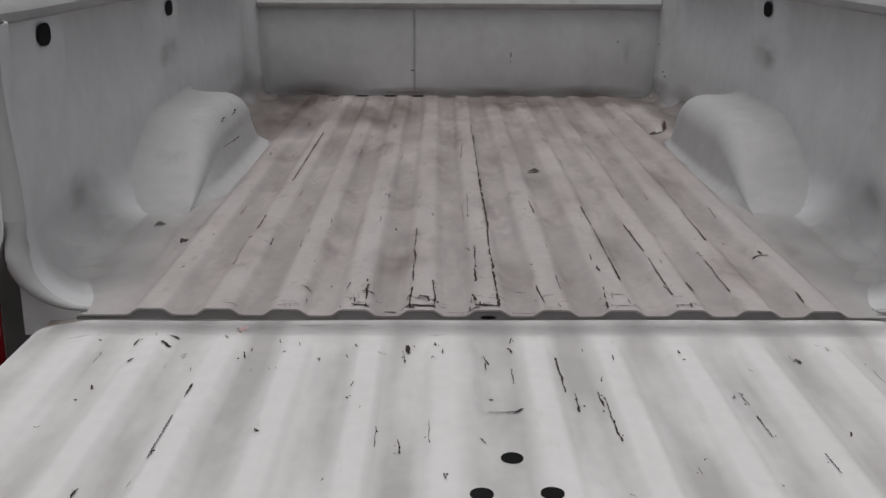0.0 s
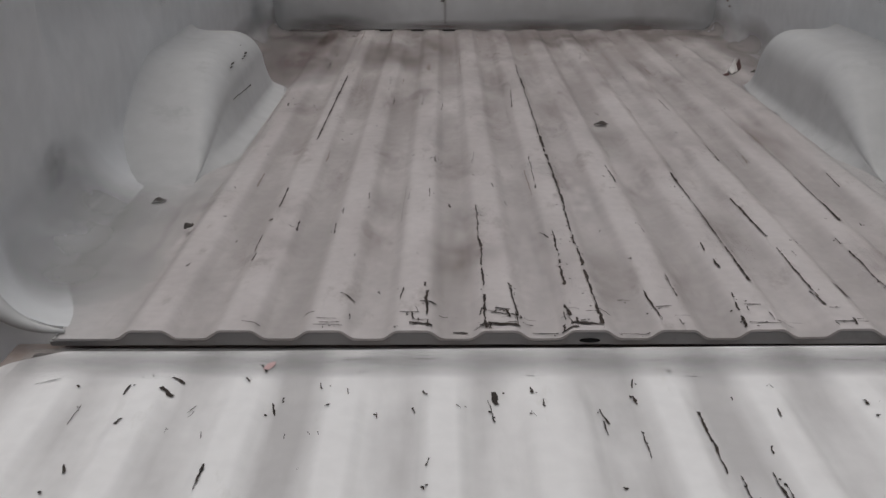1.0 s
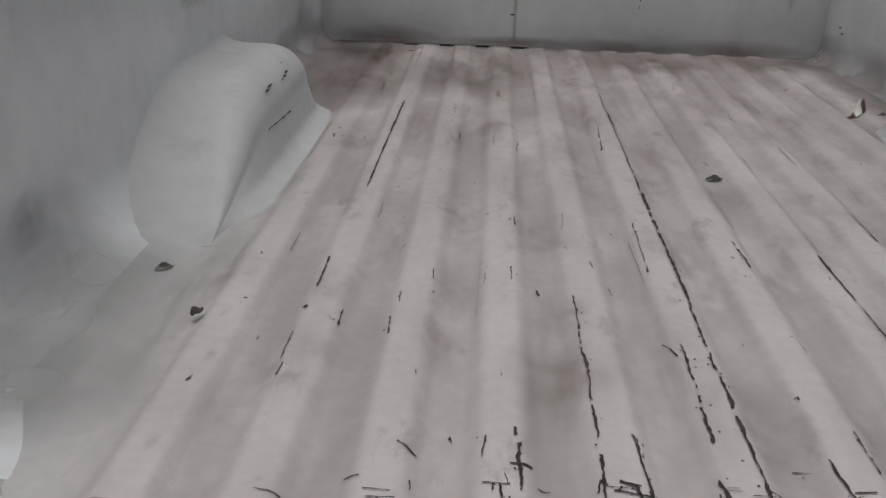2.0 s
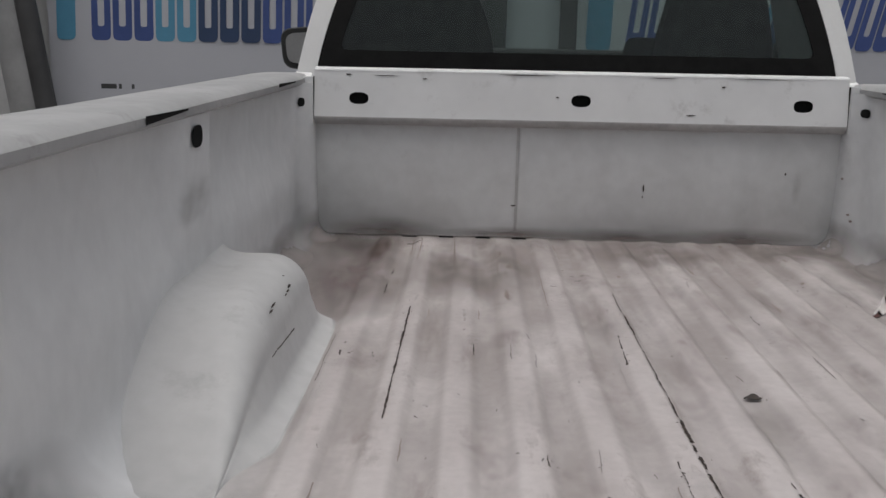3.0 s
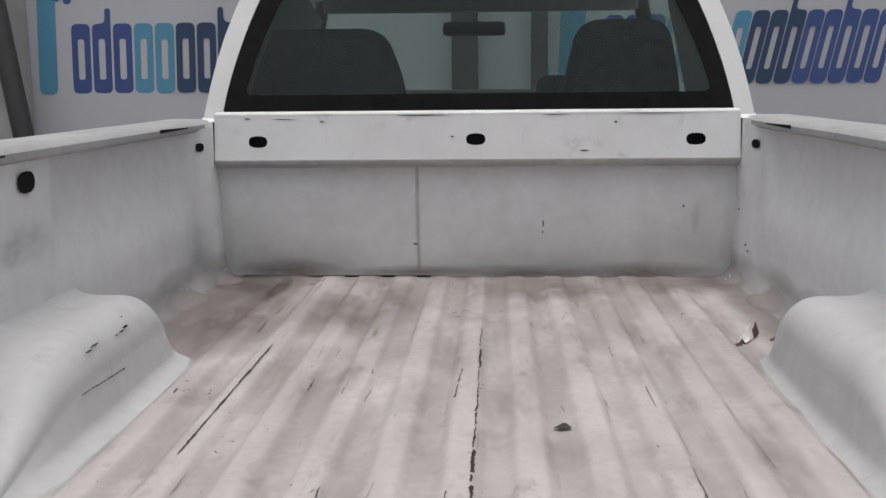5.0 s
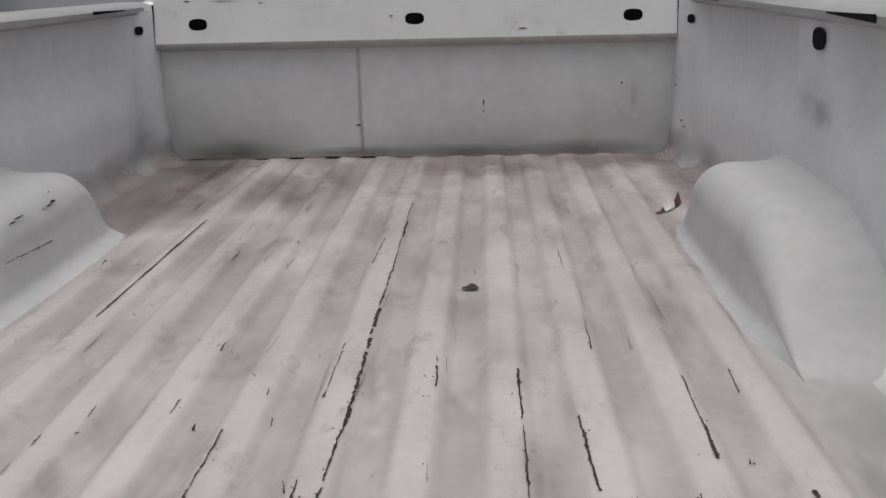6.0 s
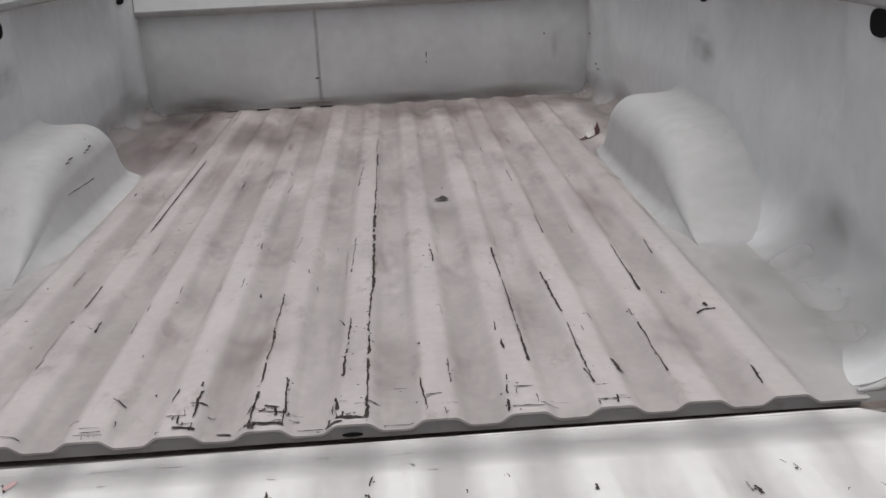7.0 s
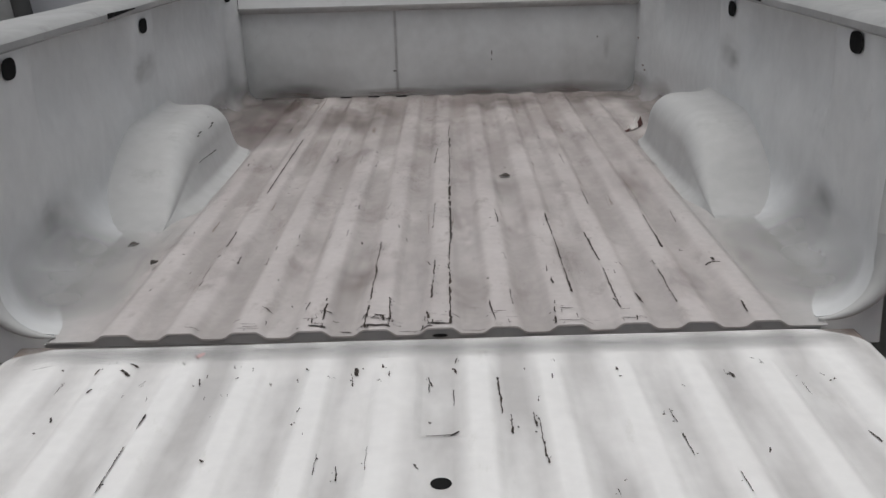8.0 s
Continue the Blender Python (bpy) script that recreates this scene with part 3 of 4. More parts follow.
def bowed(bottom, top, z0, z1, bow, rise, n=6):
    """The outline of the rear window: sides that bow outwards and an arched top."""
    side = [(bottom + (top - bottom) * t + bow * math.sin(math.pi * t) ** 0.8, z0 + (z1 - z0) * t) for t in steps(0, 1, n)]
    arch = [(x, z1 + rise * (1 - (x / top) ** 2)) for x in steps(-top * 0.9, top * 0.9, 12)]
    return [(-x, z) for x, z in side] + arch + side[::-1]


GLASS_EDGE = rounded(bowed(0.778, 0.630, 1.27, 1.690, 0.018, 0.030), 0.02, 3)
FRAME = [(-0.845, 0.95), *[(-(0.834 + (0.668 - 0.834) * t + 0.022 * math.sin(math.pi * t)), 1.28 + 0.465 * t) for t in steps(0, 1, 6)], *arc_top(0.62, 1.778, 0.04), *[(0.834 + (0.668 - 0.834) * t + 0.022 * math.sin(math.pi * t), 1.28 + 0.465 * t) for t in steps(1, 0, 6)], (0.845, 0.95)]
part("cab_back", plate(FRAME, [GLASS_EDGE], back_at, 0.018), WHITE, truck, "white painted back of the cab")
rear_window = part("rear_window", plate(rounded(bowed(0.775, 0.627, 1.273, 1.688, 0.018, 0.030), 0.02, 3), [], lambda u, v, w: Vector(back_at(u, v, w)) + Vector((0, 0.003, 0)), 0.005), REAR_GLASS, truck, "dark tinted rear window")
part("window_seal", plate(rounded(bowed(0.776, 0.628, 1.272, 1.689, 0.018, 0.030), 0.02, 3), [rounded(bowed(0.708, 0.578, 1.336, 1.652, 0.012, 0.028), 0.04, 3)], lambda u, v, w: Vector(back_at(u, v, w)) + Vector((0, -0.0015, 0)), 0.004), HOLLOW, rear_window, "black window border")
lamp = part("brake_lamp", box((-0.165, 0.165, 1.752), (0.195, 0.23, 1.785), 0.012, 3), RED, truck, "red high brake lamp lens", True)
part("roof", sheet(steps(-0.668, 0.668, 24), steps(0.20, 1.08, 12), lambda x, y: (x, y, 1.742 + 0.075 * (1 - abs(x / 0.668) ** 3.2) * (0.75 + 0.25 * smoothstep(0.15, 0.5, y)) - 0.05 * smoothstep(0.8, 1.08, y)), 0.02), WHITE, truck, "white cab roof", True)
for s in (-1, 1):
    part("roof_seam", tube([(s * 0.592, 0.172, 1.70), (s * 0.605, 0.185, 1.765)], 0.007, 6), BLACK if s < 0 else WHITE, truck)
    for name, a, b, r in (("rear_pillar", (0.812, 0.175, 1.25), (0.652, 0.26, 1.75), 0.018), ("front_pillar", (0.80, 1.72, 1.25), (0.60, 1.06, 1.74), 0.03), ("roof_side", (0.625, 0.22, 1.745), (0.60, 1.08, 1.745), 0.03)):
        part(name, tube([(s * a[0], a[1], a[2]), (s * b[0], b[1], b[2])], r, 8), BLACK if name == "front_pillar" else WHITE, truck, smooth=True)
    part("door", plate(rounded([(0.10, 0.50), (1.55, 0.50), (1.62, 1.27), (0.10, 1.27)], 0.04), [], lambda u, v, d: (s * (0.93 - 0.09 * smoothstep(1.0, 1.27, v) - d), u, v), 0.05), WHITE, truck)
    part("side_window", plate([(0.17, 1.27), (1.60, 1.27), (1.06, 1.73), (0.24, 1.73)], [], lambda u, v, d: (s * (0.80 - (v - 1.27) * 0.41 - d), u, v), 0.004), CLEAR_GLASS, truck)
    part("wing", plate([(1.55, 0.55), *[(2.35 + 0.43 * math.cos(a), 0.52 + 0.43 * math.sin(a)) for a in steps(math.pi, 0, 12)], (3.15, 0.55), (3.15, 1.02), (1.6, 1.16)], [], lambda u, v, d: (s * (0.93 - d), u, v), 0.03), WHITE, truck)
    mirror = part("wing_mirror", sweep(rounded([(0.93, 1.235), (1.10, 1.235), (1.115, 1.40), (0.95, 1.415)], 0.055, 6), [(lambda u, v, k=k, y=y: (s * (1.02 + (u - 1.02) * k), y, 1.32 + (v - 1.32) * k)) for k, y in ((0.94, 1.372), (1.0, 1.385), (0.98, 1.44), (0.7, 1.48))]), BLACK, truck, "dark wing mirror housing", True)
    part("mirror_glass", plate(rounded([(0.955, 1.26), (1.08, 1.26), (1.09, 1.38), (0.965, 1.39)], 0.04), [], lambda u, v, d: (s * u, 1.366 + d, v), 0.004), STEEL, mirror)
    part("mirror_arm", tube([(s * 0.86, 1.42, 1.28), (s * 1.0, 1.41, 1.30)], 0.018, 8), BLACK, mirror)
    for y in (-1.30, 2.35):
        wheel = new("wheel")
        wheel.parent = truck
        ring = [(0.36 - 0.02 * abs(k) ** 2, 0.11 * k) for k in (-1, -0.6, 0, 0.6, 1)] + [(0.20, 0.11), (0.20, -0.11)]
        part("tyre", sweep(ring, [(lambda u, v, a=a: (s * 0.82 + v, y + u * math.cos(a), 0.36 + u * math.sin(a))) for a in steps(0, 2 * math.pi, 32)]), RUBBER, wheel, smooth=True)
        part("rim", sweep([(0.205, 0.09), (0.17, 0.06), (0.06, 0.05), (0.02, 0.07), (0.02, -0.05), (0.205, -0.05)], [(lambda u, v, a=a: (s * (0.82 + v), y + u * math.cos(a), 0.36 + u * math.sin(a))) for a in steps(0, 2 * math.pi, 24)]), STEEL, wheel, smooth=True)
# panels added inside the side windows to keep their light out of view
for s, reach in ((-1, 1.28), (1, 0.40)):
    part("quarter_trim", plate([(0.06, 0.9), (reach, 0.9), (reach, 1.60 if reach > 1 else 1.72), (0.212, 1.745), (0.130, 1.27)], [], lambda u, v, d: (s * (0.785 - (max(v, 1.27) - 1.27) * 0.41 - d), u, v), 0.01), HEADLINER, truck)
part("windscreen", plate([(-0.79, 0), (0.79, 0), (0.60, 1), (-0.60, 1)], [], lambda u, v, d: (u, 1.72 - 0.64 * v + d, 1.25 + 0.49 * v), 0.005), CLEAR_GLASS, truck)
part("windscreen_header", box((-0.60, 1.0, 1.635), (0.60, 1.09, 1.76), 0.01), HEADLINER, truck)
part("dashboard", box((-0.80, 1.15, 0.95), (0.80, 1.70, 1.335), 0.05, 3), DASH, truck, "dark dashboard")
part("bonnet", sheet(steps(-0.92, 0.92, 16), steps(1.66, 3.2, 14), lambda x, y: (x, y, 1.23 - 0.10 * smoothstep(1.66, 3.2, y) - 0.08 * abs(x / 0.92) ** 4 - 0.12 * smoothstep(3.0, 3.2, y)), 0.02), WHITE, truck, "white bonnet", True)
part("front_end", box((-0.92, 3.12, 0.45), (0.92, 3.24, 1.02), 0.03), WHITE, truck)
part("cab_floor", box((-0.88, 0.12, 0.48), (0.88, 1.6, 0.56)), DASH, truck)
part("chassis", box((-0.45, -2.4, 0.42), (0.45, 3.1, 0.56)), BARE, truck)
for x, half, top, low in ((-0.50, 0.27, 1.545, 0.05), (0.48, 0.185, 1.565, 0.10)):
    outline = rounded([(-half - 0.02, 0.75), (half, 0.75), (half * 0.97, 1.36), (half * 0.72, top), (-half * 0.8, top), (-half - 0.01, 1.36)], 0.07)
    seat = part("seat_back", sweep(outline, [(lambda u, v, k=k, y=y: (x + u * k, y - 0.10 * (v - 0.75), 0.75 + (v - 0.75) * (1 - (1 - k) * 0.3))) for k, y in ((0.86, 0.43), (1, 0.46), (1, 0.55), (0.86, 0.58))]), CLOTH, truck, "dark cloth high seat back", True)
    part("seat_cushion", box((x - 0.25, 0.46, 0.62), (x + 0.25, 1.0, 0.80), 0.05, 3), CLOTH, truck, smooth=True)
part("centre_armrest", box((0.20, 0.48, 0.80), (0.34, 0.60, 1.39), 0.04, 3), CLOTH, truck, "dark cloth armrest folded up", True)
mirror = part("rear_view_mirror", box((-0.145, 1.06, 1.545), (0.10, 1.10, 1.60), 0.018, 3), BLACK, truck, "dark interior mirror", True)
part("mirror_stem", tube([(-0.02, 1.10, 1.58), (-0.02, 1.14, 1.65)], 0.008, 6), BLACK, mirror)

# ---- leaning post beside the banner, and dark posts in front of it ----
def post(name, x, y, r, lean, top, mat, label):
    return tagged(part(name, tube([(x, y, 0), (x - lean * top * 0.5, y, top * 0.5), (x - lean * top, y, top)], r, 24), mat, smooth=True), label, "post")


pole = post("yard_post", -3.365, 4.50, 0.15, 0.15, 4.2, PALE_POST, "grey round post leaning at the banner, its shaded side a dark strip")
# black tube set on the right to paint the post's unlit side
part("shaded_side", tube([(-3.225, 4.42, 0), (-3.225 - 0.15 * 2.1, 4.42, 2.1), (-3.225 - 0.15 * 4.2, 4.42, 4.2)], 0.075, 16), POST, pole, "dark strip standing for the post's shaded side", True)
for x, w in ((-0.165, 0.19), (0.37, 0.12)):
    tagged(part("banner_stay", box((x - w / 2, 4.56, 0), (x + w / 2, 4.64, 3.9), 0.01), POST), "dark grey upright post in front of the banner", "post", "banner posts")


# ---- scratches where the paint is gone ----
def scratch(x0, y0, x1, y1, width, height, parent, seed, mat=None):
    """A ragged line of lost paint: broken into pieces of uneven width, with crumbs beside it."""
    rnd = random.Random(seed)
    length = math.hypot(x1 - x0, y1 - y0)
    n = max(4, int(length / (0.012 if mat else 0.005)))
    bm = bmesh.new()
    along = Vector((x1 - x0, y1 - y0)) / max(length, 1e-6)
    across = Vector((-along.y, along.x))

    def spot(u, v):
        x, y = x0 + along.x * u + across.x * v, y0 + along.y * u + across.y * v
        return bm.verts.new((x, y, height(x, y) + 0.0017))
    rows, drift, swell, open_run = [], 0.0, 0.5, 0
    for i in range(n + 1):
        drift = drift * 0.85 + rnd.uniform(-0.0007, 0.0007)
        swell = min(max(swell + rnd.uniform(-0.22, 0.22), 0.35), 1.0)
        w = 1.1 * width * (swell if not mat else swell * (0.25 + 0.75 * math.sin(math.pi * min(max(i / n, 0.04), 0.96)) ** 0.4))
        rows.append((spot(length * i / n, drift - w * rnd.uniform(0.15, 0.6)), spot(length * i / n, drift + w * rnd.uniform(0.15, 0.6))))
    for a, b in zip(rows, rows[1:]):
        if length > 0.05 and not mat and open_run <= 0 and rnd.random() < 0.035:
            open_run = rnd.randint(1, 3)
        if open_run > 0:
            open_run -= 1
        else:
            bm.faces.new((a[0], a[1], b[1], b[0]))
    if not mat:
        for k in range(int(length / 0.035) + rnd.randint(0, 1)):
            u, v, r = rnd.uniform(0, length), rnd.gauss(0, 1) * max(width, 0.003) * 1.2, rnd.uniform(0.0006, 0.0018)
            bm.faces.new([spot(u + r * a, v + r * b) for a, b in ((-1.4, -0.5), (0.2, -1), (1.3, 0.1), (0.4, 0.9), (-0.8, 0.7))])
    part("stain" if mat else "scratch", bm, mat or BARE, parent)


LONG = [(0.03, -0.876, 0.028, -1.45, 5), (0.028, -1.45, 0.029, -1.87, 7), (0.029, -1.87, 0.025, -2.17, 6), (0.025, -2.17, 0.026, -2.458, 6), (-0.119, -1.975, -0.118, -2.347, 5), (-0.119, -2.363, -0.121, -2.465, 6), (0.247, -1.78, 0.247, -1.95, 5), (0.248, -1.97, 0.248, -2.318, 5), (0.317, -1.942, 0.322, -2.139, 5),
        (0.323, -2.188, 0.322, -2.377, 5), (0.466, -1.811, 0.463, -2.063, 5), (-0.432, -0.842, -0.437, -1.534, 5), (0.032, -0.671, 0.026, -0.852, 3), (0.426, -2.144, 0.427, -2.38, 4)]
SHORT = [(-0.007, -1.672, -0.01, -1.879, 4), (-0.005, -2.111, -0.008, -2.332, 5), (-0.081, -2.329, -0.079, -2.463, 4), (-0.198, -2.32, -0.193, -2.465, 5), (0.212, -2.361, 0.204, -2.465, 4), (0.345, -1.153, 0.346, -1.279, 3), (0.308, -0.844, 0.309, -0.92, 3), (0.535, -1.786, 0.531, -1.865, 3),
         (-0.569, -1.058, -0.567, -1.363, 2)]
ENDS = [(-0.112, -2.422, -0.079, -2.429, 5), (-0.117, -2.455, -0.077, -2.46, 8), (-0.013, -2.455, 0.027, -2.46, 8), (-0.061, -2.464, -0.029, -2.466, 4), (-0.216, -2.452, -0.187, -2.459, 7), (0.046, -2.465, 0.084, -2.467, 4), (-0.336, -2.46, -0.3, -2.462, 4), (-0.427, -2.45, -0.403, -2.455, 4), (0.21, -2.455, 0.249, -2.458, 5),
        (0.317, -2.454, 0.358, -2.456, 5), (-0.161, -2.46, -0.142, -2.463, 5), (0.526, -2.165, 0.554, -2.166, 12)]
DRIVER_SIDE = [(-0.448, -1.876, -0.448, -1.988, 4), (-0.451, -2.047, -0.451, -2.055, 6), (-0.454, -2.123, -0.454, -2.201, 4), (-0.449, -2.205, -0.451, -2.236, 5), (-0.405, -2.048, -0.404, -2.095, 4), (-0.34, -1.988, -0.34, -2.023, 3), (-0.346, -2.058, -0.344, -2.116, 5), (-0.545, -1.87, -0.54, -1.881, 6), (-0.531, -2.035, -0.526, -2.035, 6),
               (-0.641, -1.832, -0.62, -1.83, 3), (-0.189, -1.66, -0.19, -1.699, 5), (-0.198, -1.883, -0.198, -1.931, 4), (-0.302, -1.903, -0.301, -1.938, 4), (-0.231, -1.882, -0.233, -1.945, 2), (-0.113, -1.637, -0.119, -1.718, 2), (-0.304, -2.207, -0.304, -2.218, 4)]
PASSENGER_SIDE = [(0.133, -1.733, 0.135, -1.845, 3), (0.135, -2.075, 0.137, -2.119, 2), (0.06, -2.361, 0.078, -2.362, 3), (0.095, -2.35, 0.101, -2.437, 4), (0.537, -2.38, 0.535, -2.435, 3), (0.358, -2.151, 0.362, -2.177, 3), (0.341, -2.202, 0.34, -2.223, 3), (0.356, -1.581, 0.357, -1.708, 3), (0.362, -2.328, 0.365, -2.365, 9),
                  (0.136, -2.294, 0.137, -2.373, 3), (0.215, -2.164, 0.213, -2.2, 4)]
FINE = [(-0.165, -1.938, -0.161, -1.958, 6), (0.218, -2.234, 0.219, -2.27, 5), (0.544, -2.138, 0.545, -2.156, 8), (-0.023, -2.1, -0.012, -2.142, 3), (0.317, -2.356, 0.322, -2.404, 4), (-0.084, -2.323, -0.078, -2.43, 4), (-0.106, -2.407, -0.087, -2.413, 6), (0.217, -2.4, 0.24, -2.401, 4), (-0.298, -1.986, -0.296, -1.978, 6),
        (-0.199, -1.685, -0.197, -1.673, 4), (-0.087, -1.848, -0.085, -1.872, 3), (-0.068, -1.925, -0.065, -1.947, 4), (-0.016, -2.395, -0.01, -2.432, 5), (-0.227, -2.339, -0.231, -2.38, 4), (-0.193, -2.349, -0.197, -2.376, 5), (-0.204, -2.387, -0.183, -2.385, 7), (-0.311, -2.357, -0.291, -2.374, 6)]
for k, (x0, y0, x1, y1, w) in enumerate(LONG + SHORT + ENDS + DRIVER_SIDE + PASSENGER_SIDE + FINE):
    scratch(x0, y0, x1, y1, w / 1000, floor_z, bed_floor, k)
GATE_NEAR = [(-0.621, -2.628, -0.597, -2.613, 4), (-0.561, -2.705, -0.56, -2.662, 2), (-0.356, -2.659, -0.349, -2.686, 3), (-0.269, -2.6, -0.259, -2.6, 3), (-0.125, -2.656, -0.12, -2.701, 3), (-0.007, -2.699, -0.007, -2.728, 3), (0.029, -2.72, 0.029, -2.771, 2), (0.137, -2.651, 0.137, -2.657, 4), (-0.029, -2.567, -0.015, -2.567, 3),
             (0.145, -2.814, 0.146, -2.891, 4), (0.327, -2.796, 0.331, -2.836, 2.5), (-0.405, -2.998, -0.404, -2.884, 2.5), (-0.149, -2.906, -0.148, -2.959, 2), (0.535, -2.721, 0.535, -2.764, 2), (-0.203, -3.04, -0.2, -3.034, 3), (-0.379, -2.578, -0.369, -2.599, 4)]
GATE_MIDDLE = [(-0.518, -2.647, -0.515, -2.629, 4), (-0.497, -2.605, -0.494, -2.611, 4), (-0.299, -2.726, -0.297, -2.735, 2), (-0.196, -2.642, -0.189, -2.651, 6), (-0.081, -2.61, -0.072, -2.613, 5), (0.036, -2.619, 0.032, -2.637, 5), (0.097, -2.612, 0.108, -2.612, 3), (0.176, -2.685, 0.174, -2.703, 3), (0.05, -2.567, 0.081, -2.567, 2),
               (0.146, -2.884, 0.147, -2.943, 6), (0.33, -2.869, 0.333, -2.93, 3), (-0.466, -3.087, -0.465, -3.057, 4), (-0.122, -2.936, -0.119, -2.973, 2), (0.223, -3.005, 0.224, -3.021, 2), (-0.402, -2.992, -0.403, -2.978, 2)]
GATE_EDGE = [(-0.481, -2.635, -0.466, -2.65, 7), (-0.391, -2.612, -0.385, -2.622, 6), (-0.287, -2.565, -0.241, -2.565, 2.5), (-0.193, -2.826, -0.19, -2.834, 3), (-0.078, -2.637, -0.077, -2.651, 6), (0.031, -2.649, 0.033, -2.664, 6), (0.095, -2.68, 0.096, -2.741, 5), (0.139, -2.796, 0.141, -2.84, 4), (-0.006, -2.82, -0.002, -2.824, 4),
             (-0.009, -2.861, 0.031, -2.86, 5), (0.375, -2.983, 0.378, -3.03, 3), (-0.413, -3.056, -0.41, -3.046, 3), (-0.085, -2.897, -0.083, -2.958, 2), (-0.564, -2.909, -0.561, -2.903, 3), (0.572, -2.875, 0.576, -2.908, 3)]
GATE_CHIPS = [(-0.473, -2.612, -0.456, -2.627, 7), (-0.401, -2.834, -0.4, -2.79, 3), (-0.208, -2.565, -0.183, -2.565, 2.5), (-0.119, -2.643, -0.116, -2.664, 9), (-0.066, -2.664, -0.066, -2.681, 3), (0.077, -2.593, 0.082, -2.601, 4), (0.096, -2.736, 0.096, -2.799, 6), (0.258, -2.567, 0.333, -2.57, 2.5), (0.108, -2.802, 0.107, -2.858, 4),
              (0.019, -2.87, 0.035, -2.849, 6), (0.433, -2.67, 0.435, -2.691, 3), (-0.295, -2.923, -0.29, -2.93, 5), (-0.008, -2.674, -0.003, -2.706, 4), (-0.544, -2.831, -0.542, -2.826, 3), (0.44, -2.68, 0.444, -2.697, 5)]
for k, (x0, y0, x1, y1, w) in enumerate(GATE_NEAR + GATE_MIDDLE + GATE_EDGE + GATE_CHIPS):
    scratch(x0, y0, x1, y1, w / 1000, gate_z, tailgate, 200 + k)
# crazed paint round the worn rib ends, and stray specks
craze = random.Random(31)
for c, n in ((RIBS[4], 16), (RIBS[5], 14), (RIBS[3], 10), (RIBS[2], 5), (RIBS[6], 5), (RIBS[7], 6), (RIBS[8], 5)):
    for k in range(n):
        x, y, turn = c + craze.uniform(-0.034, 0.034), craze.uniform(-2.468, -2.40), craze.random() < 0.55
        l = craze.uniform(0.006, 0.026)
        scratch(x, y, x + (l if turn else craze.uniform(-0.003, 0.003)), max(y - (craze.uniform(-0.003, 0.003) if turn else l), -2.472), craze.uniform(0.0015, 0.005), floor_z, bed_floor, 600 + k)
for k in range(70):
    x, y = craze.uniform(-0.58, 0.58), craze.uniform(-2.4, -0.3)
    scratch(x, y, x + craze.uniform(-0.004, 0.004), y - craze.uniform(0.004, 0.014), craze.uniform(0.001, 0.004), floor_z, bed_floor, 800 + k)
for k in range(40):
    x, y = craze.uniform(-0.6, 0.6), craze.choice((craze.uniform(-3.1, -2.62), craze.uniform(-2.72, -2.63)))
    scratch(x, y, x + craze.uniform(-0.006, 0.006), y - craze.uniform(0.003, 0.016), craze.uniform(0.001, 0.005), gate_z, tailgate, 900 + k)


# wear on the wheelhouse edge
def face_chip(y, z, ry, rz, seed):
    """A ragged spot of lost paint on the inner face of the driver's wheelhouse."""
    rnd = random.Random(seed)
    rim = [(y + ry * math.cos(a) * rnd.uniform(0.45, 1.2), z + rz * math.sin(a) * rnd.uniform(0.45, 1.2)) for a in steps(0, 5.75, 9)]
    part("chip", plate(rim, [], lambda u, v, d: (-(wheelhouse_x(v) - 0.0042 - d), u, v), 0.0012), BARE, truck)


for k, (y, z, ry, rz) in enumerate(((-1.172, 0.920, 0.016, 0.0017), (-1.196, 0.917, 0.014, 0.0014), (-1.225, 0.916, 0.009, 0.0009), (-1.150, 0.934, 0.004, 0.0009), (-1.322, 0.922, 0.018, 0.0012), (-1.352, 0.919, 0.016, 0.0013))):
    face_chip(y, z, ry, rz, 50 + k)
graze = random.Random(8)
for k in range(11):
    y = -1.425 + 0.0175 * k
    face_chip(y, 0.866 - 0.045 * (y + 1.425) + graze.uniform(-0.0006, 0.0006), graze.uniform(0.006, 0.013), graze.uniform(0.0006, 0.0013), 80 + k)
# nicks in the folded top edge and the front panel
for x0, x1, z, h in ((-0.233, -0.071, 1.2775, 2.0), (0.196, 0.276, 1.2765, 1.6), (-0.59, -0.517, 1.269, 1.6), (-0.671, -0.65, 1.271, 3.0), (-0.069, -0.058, 1.217, 3.0), (0.301, 0.333, 1.174, 3.0), (0.40, 0.412, 1.255, 4.0), (0.43, 0.60, 1.2785, 1.2), (-0.45, -0.435, 1.262, 3.0)):
    part("nick", plate([(x0, z), (x0 + (x1 - x0) * 0.3, z - h / 1000), (x1, z - h / 2000), (x0 + (x1 - x0) * 0.6, z + h / 2500)], [], lambda u, v, d: (u, -0.0472 + 0.10 * (v - 1.157) - d, v), 0.001), BARE, lip)
for x, z, w, h in ((0.201, 0.956, 4, 22), (-0.178, 0.894, 16, 5), (0.609, 1.007, 5, 8), (0.20, 0.93, 3, 8)):
    part("nick", plate(oval(x, z, w / 1000, h / 1000, 10, 2), [], lambda u, v, d: (u, lower_panel(u, v)[1] - 0.005 - d, v), 0.001), BARE, front_panel)


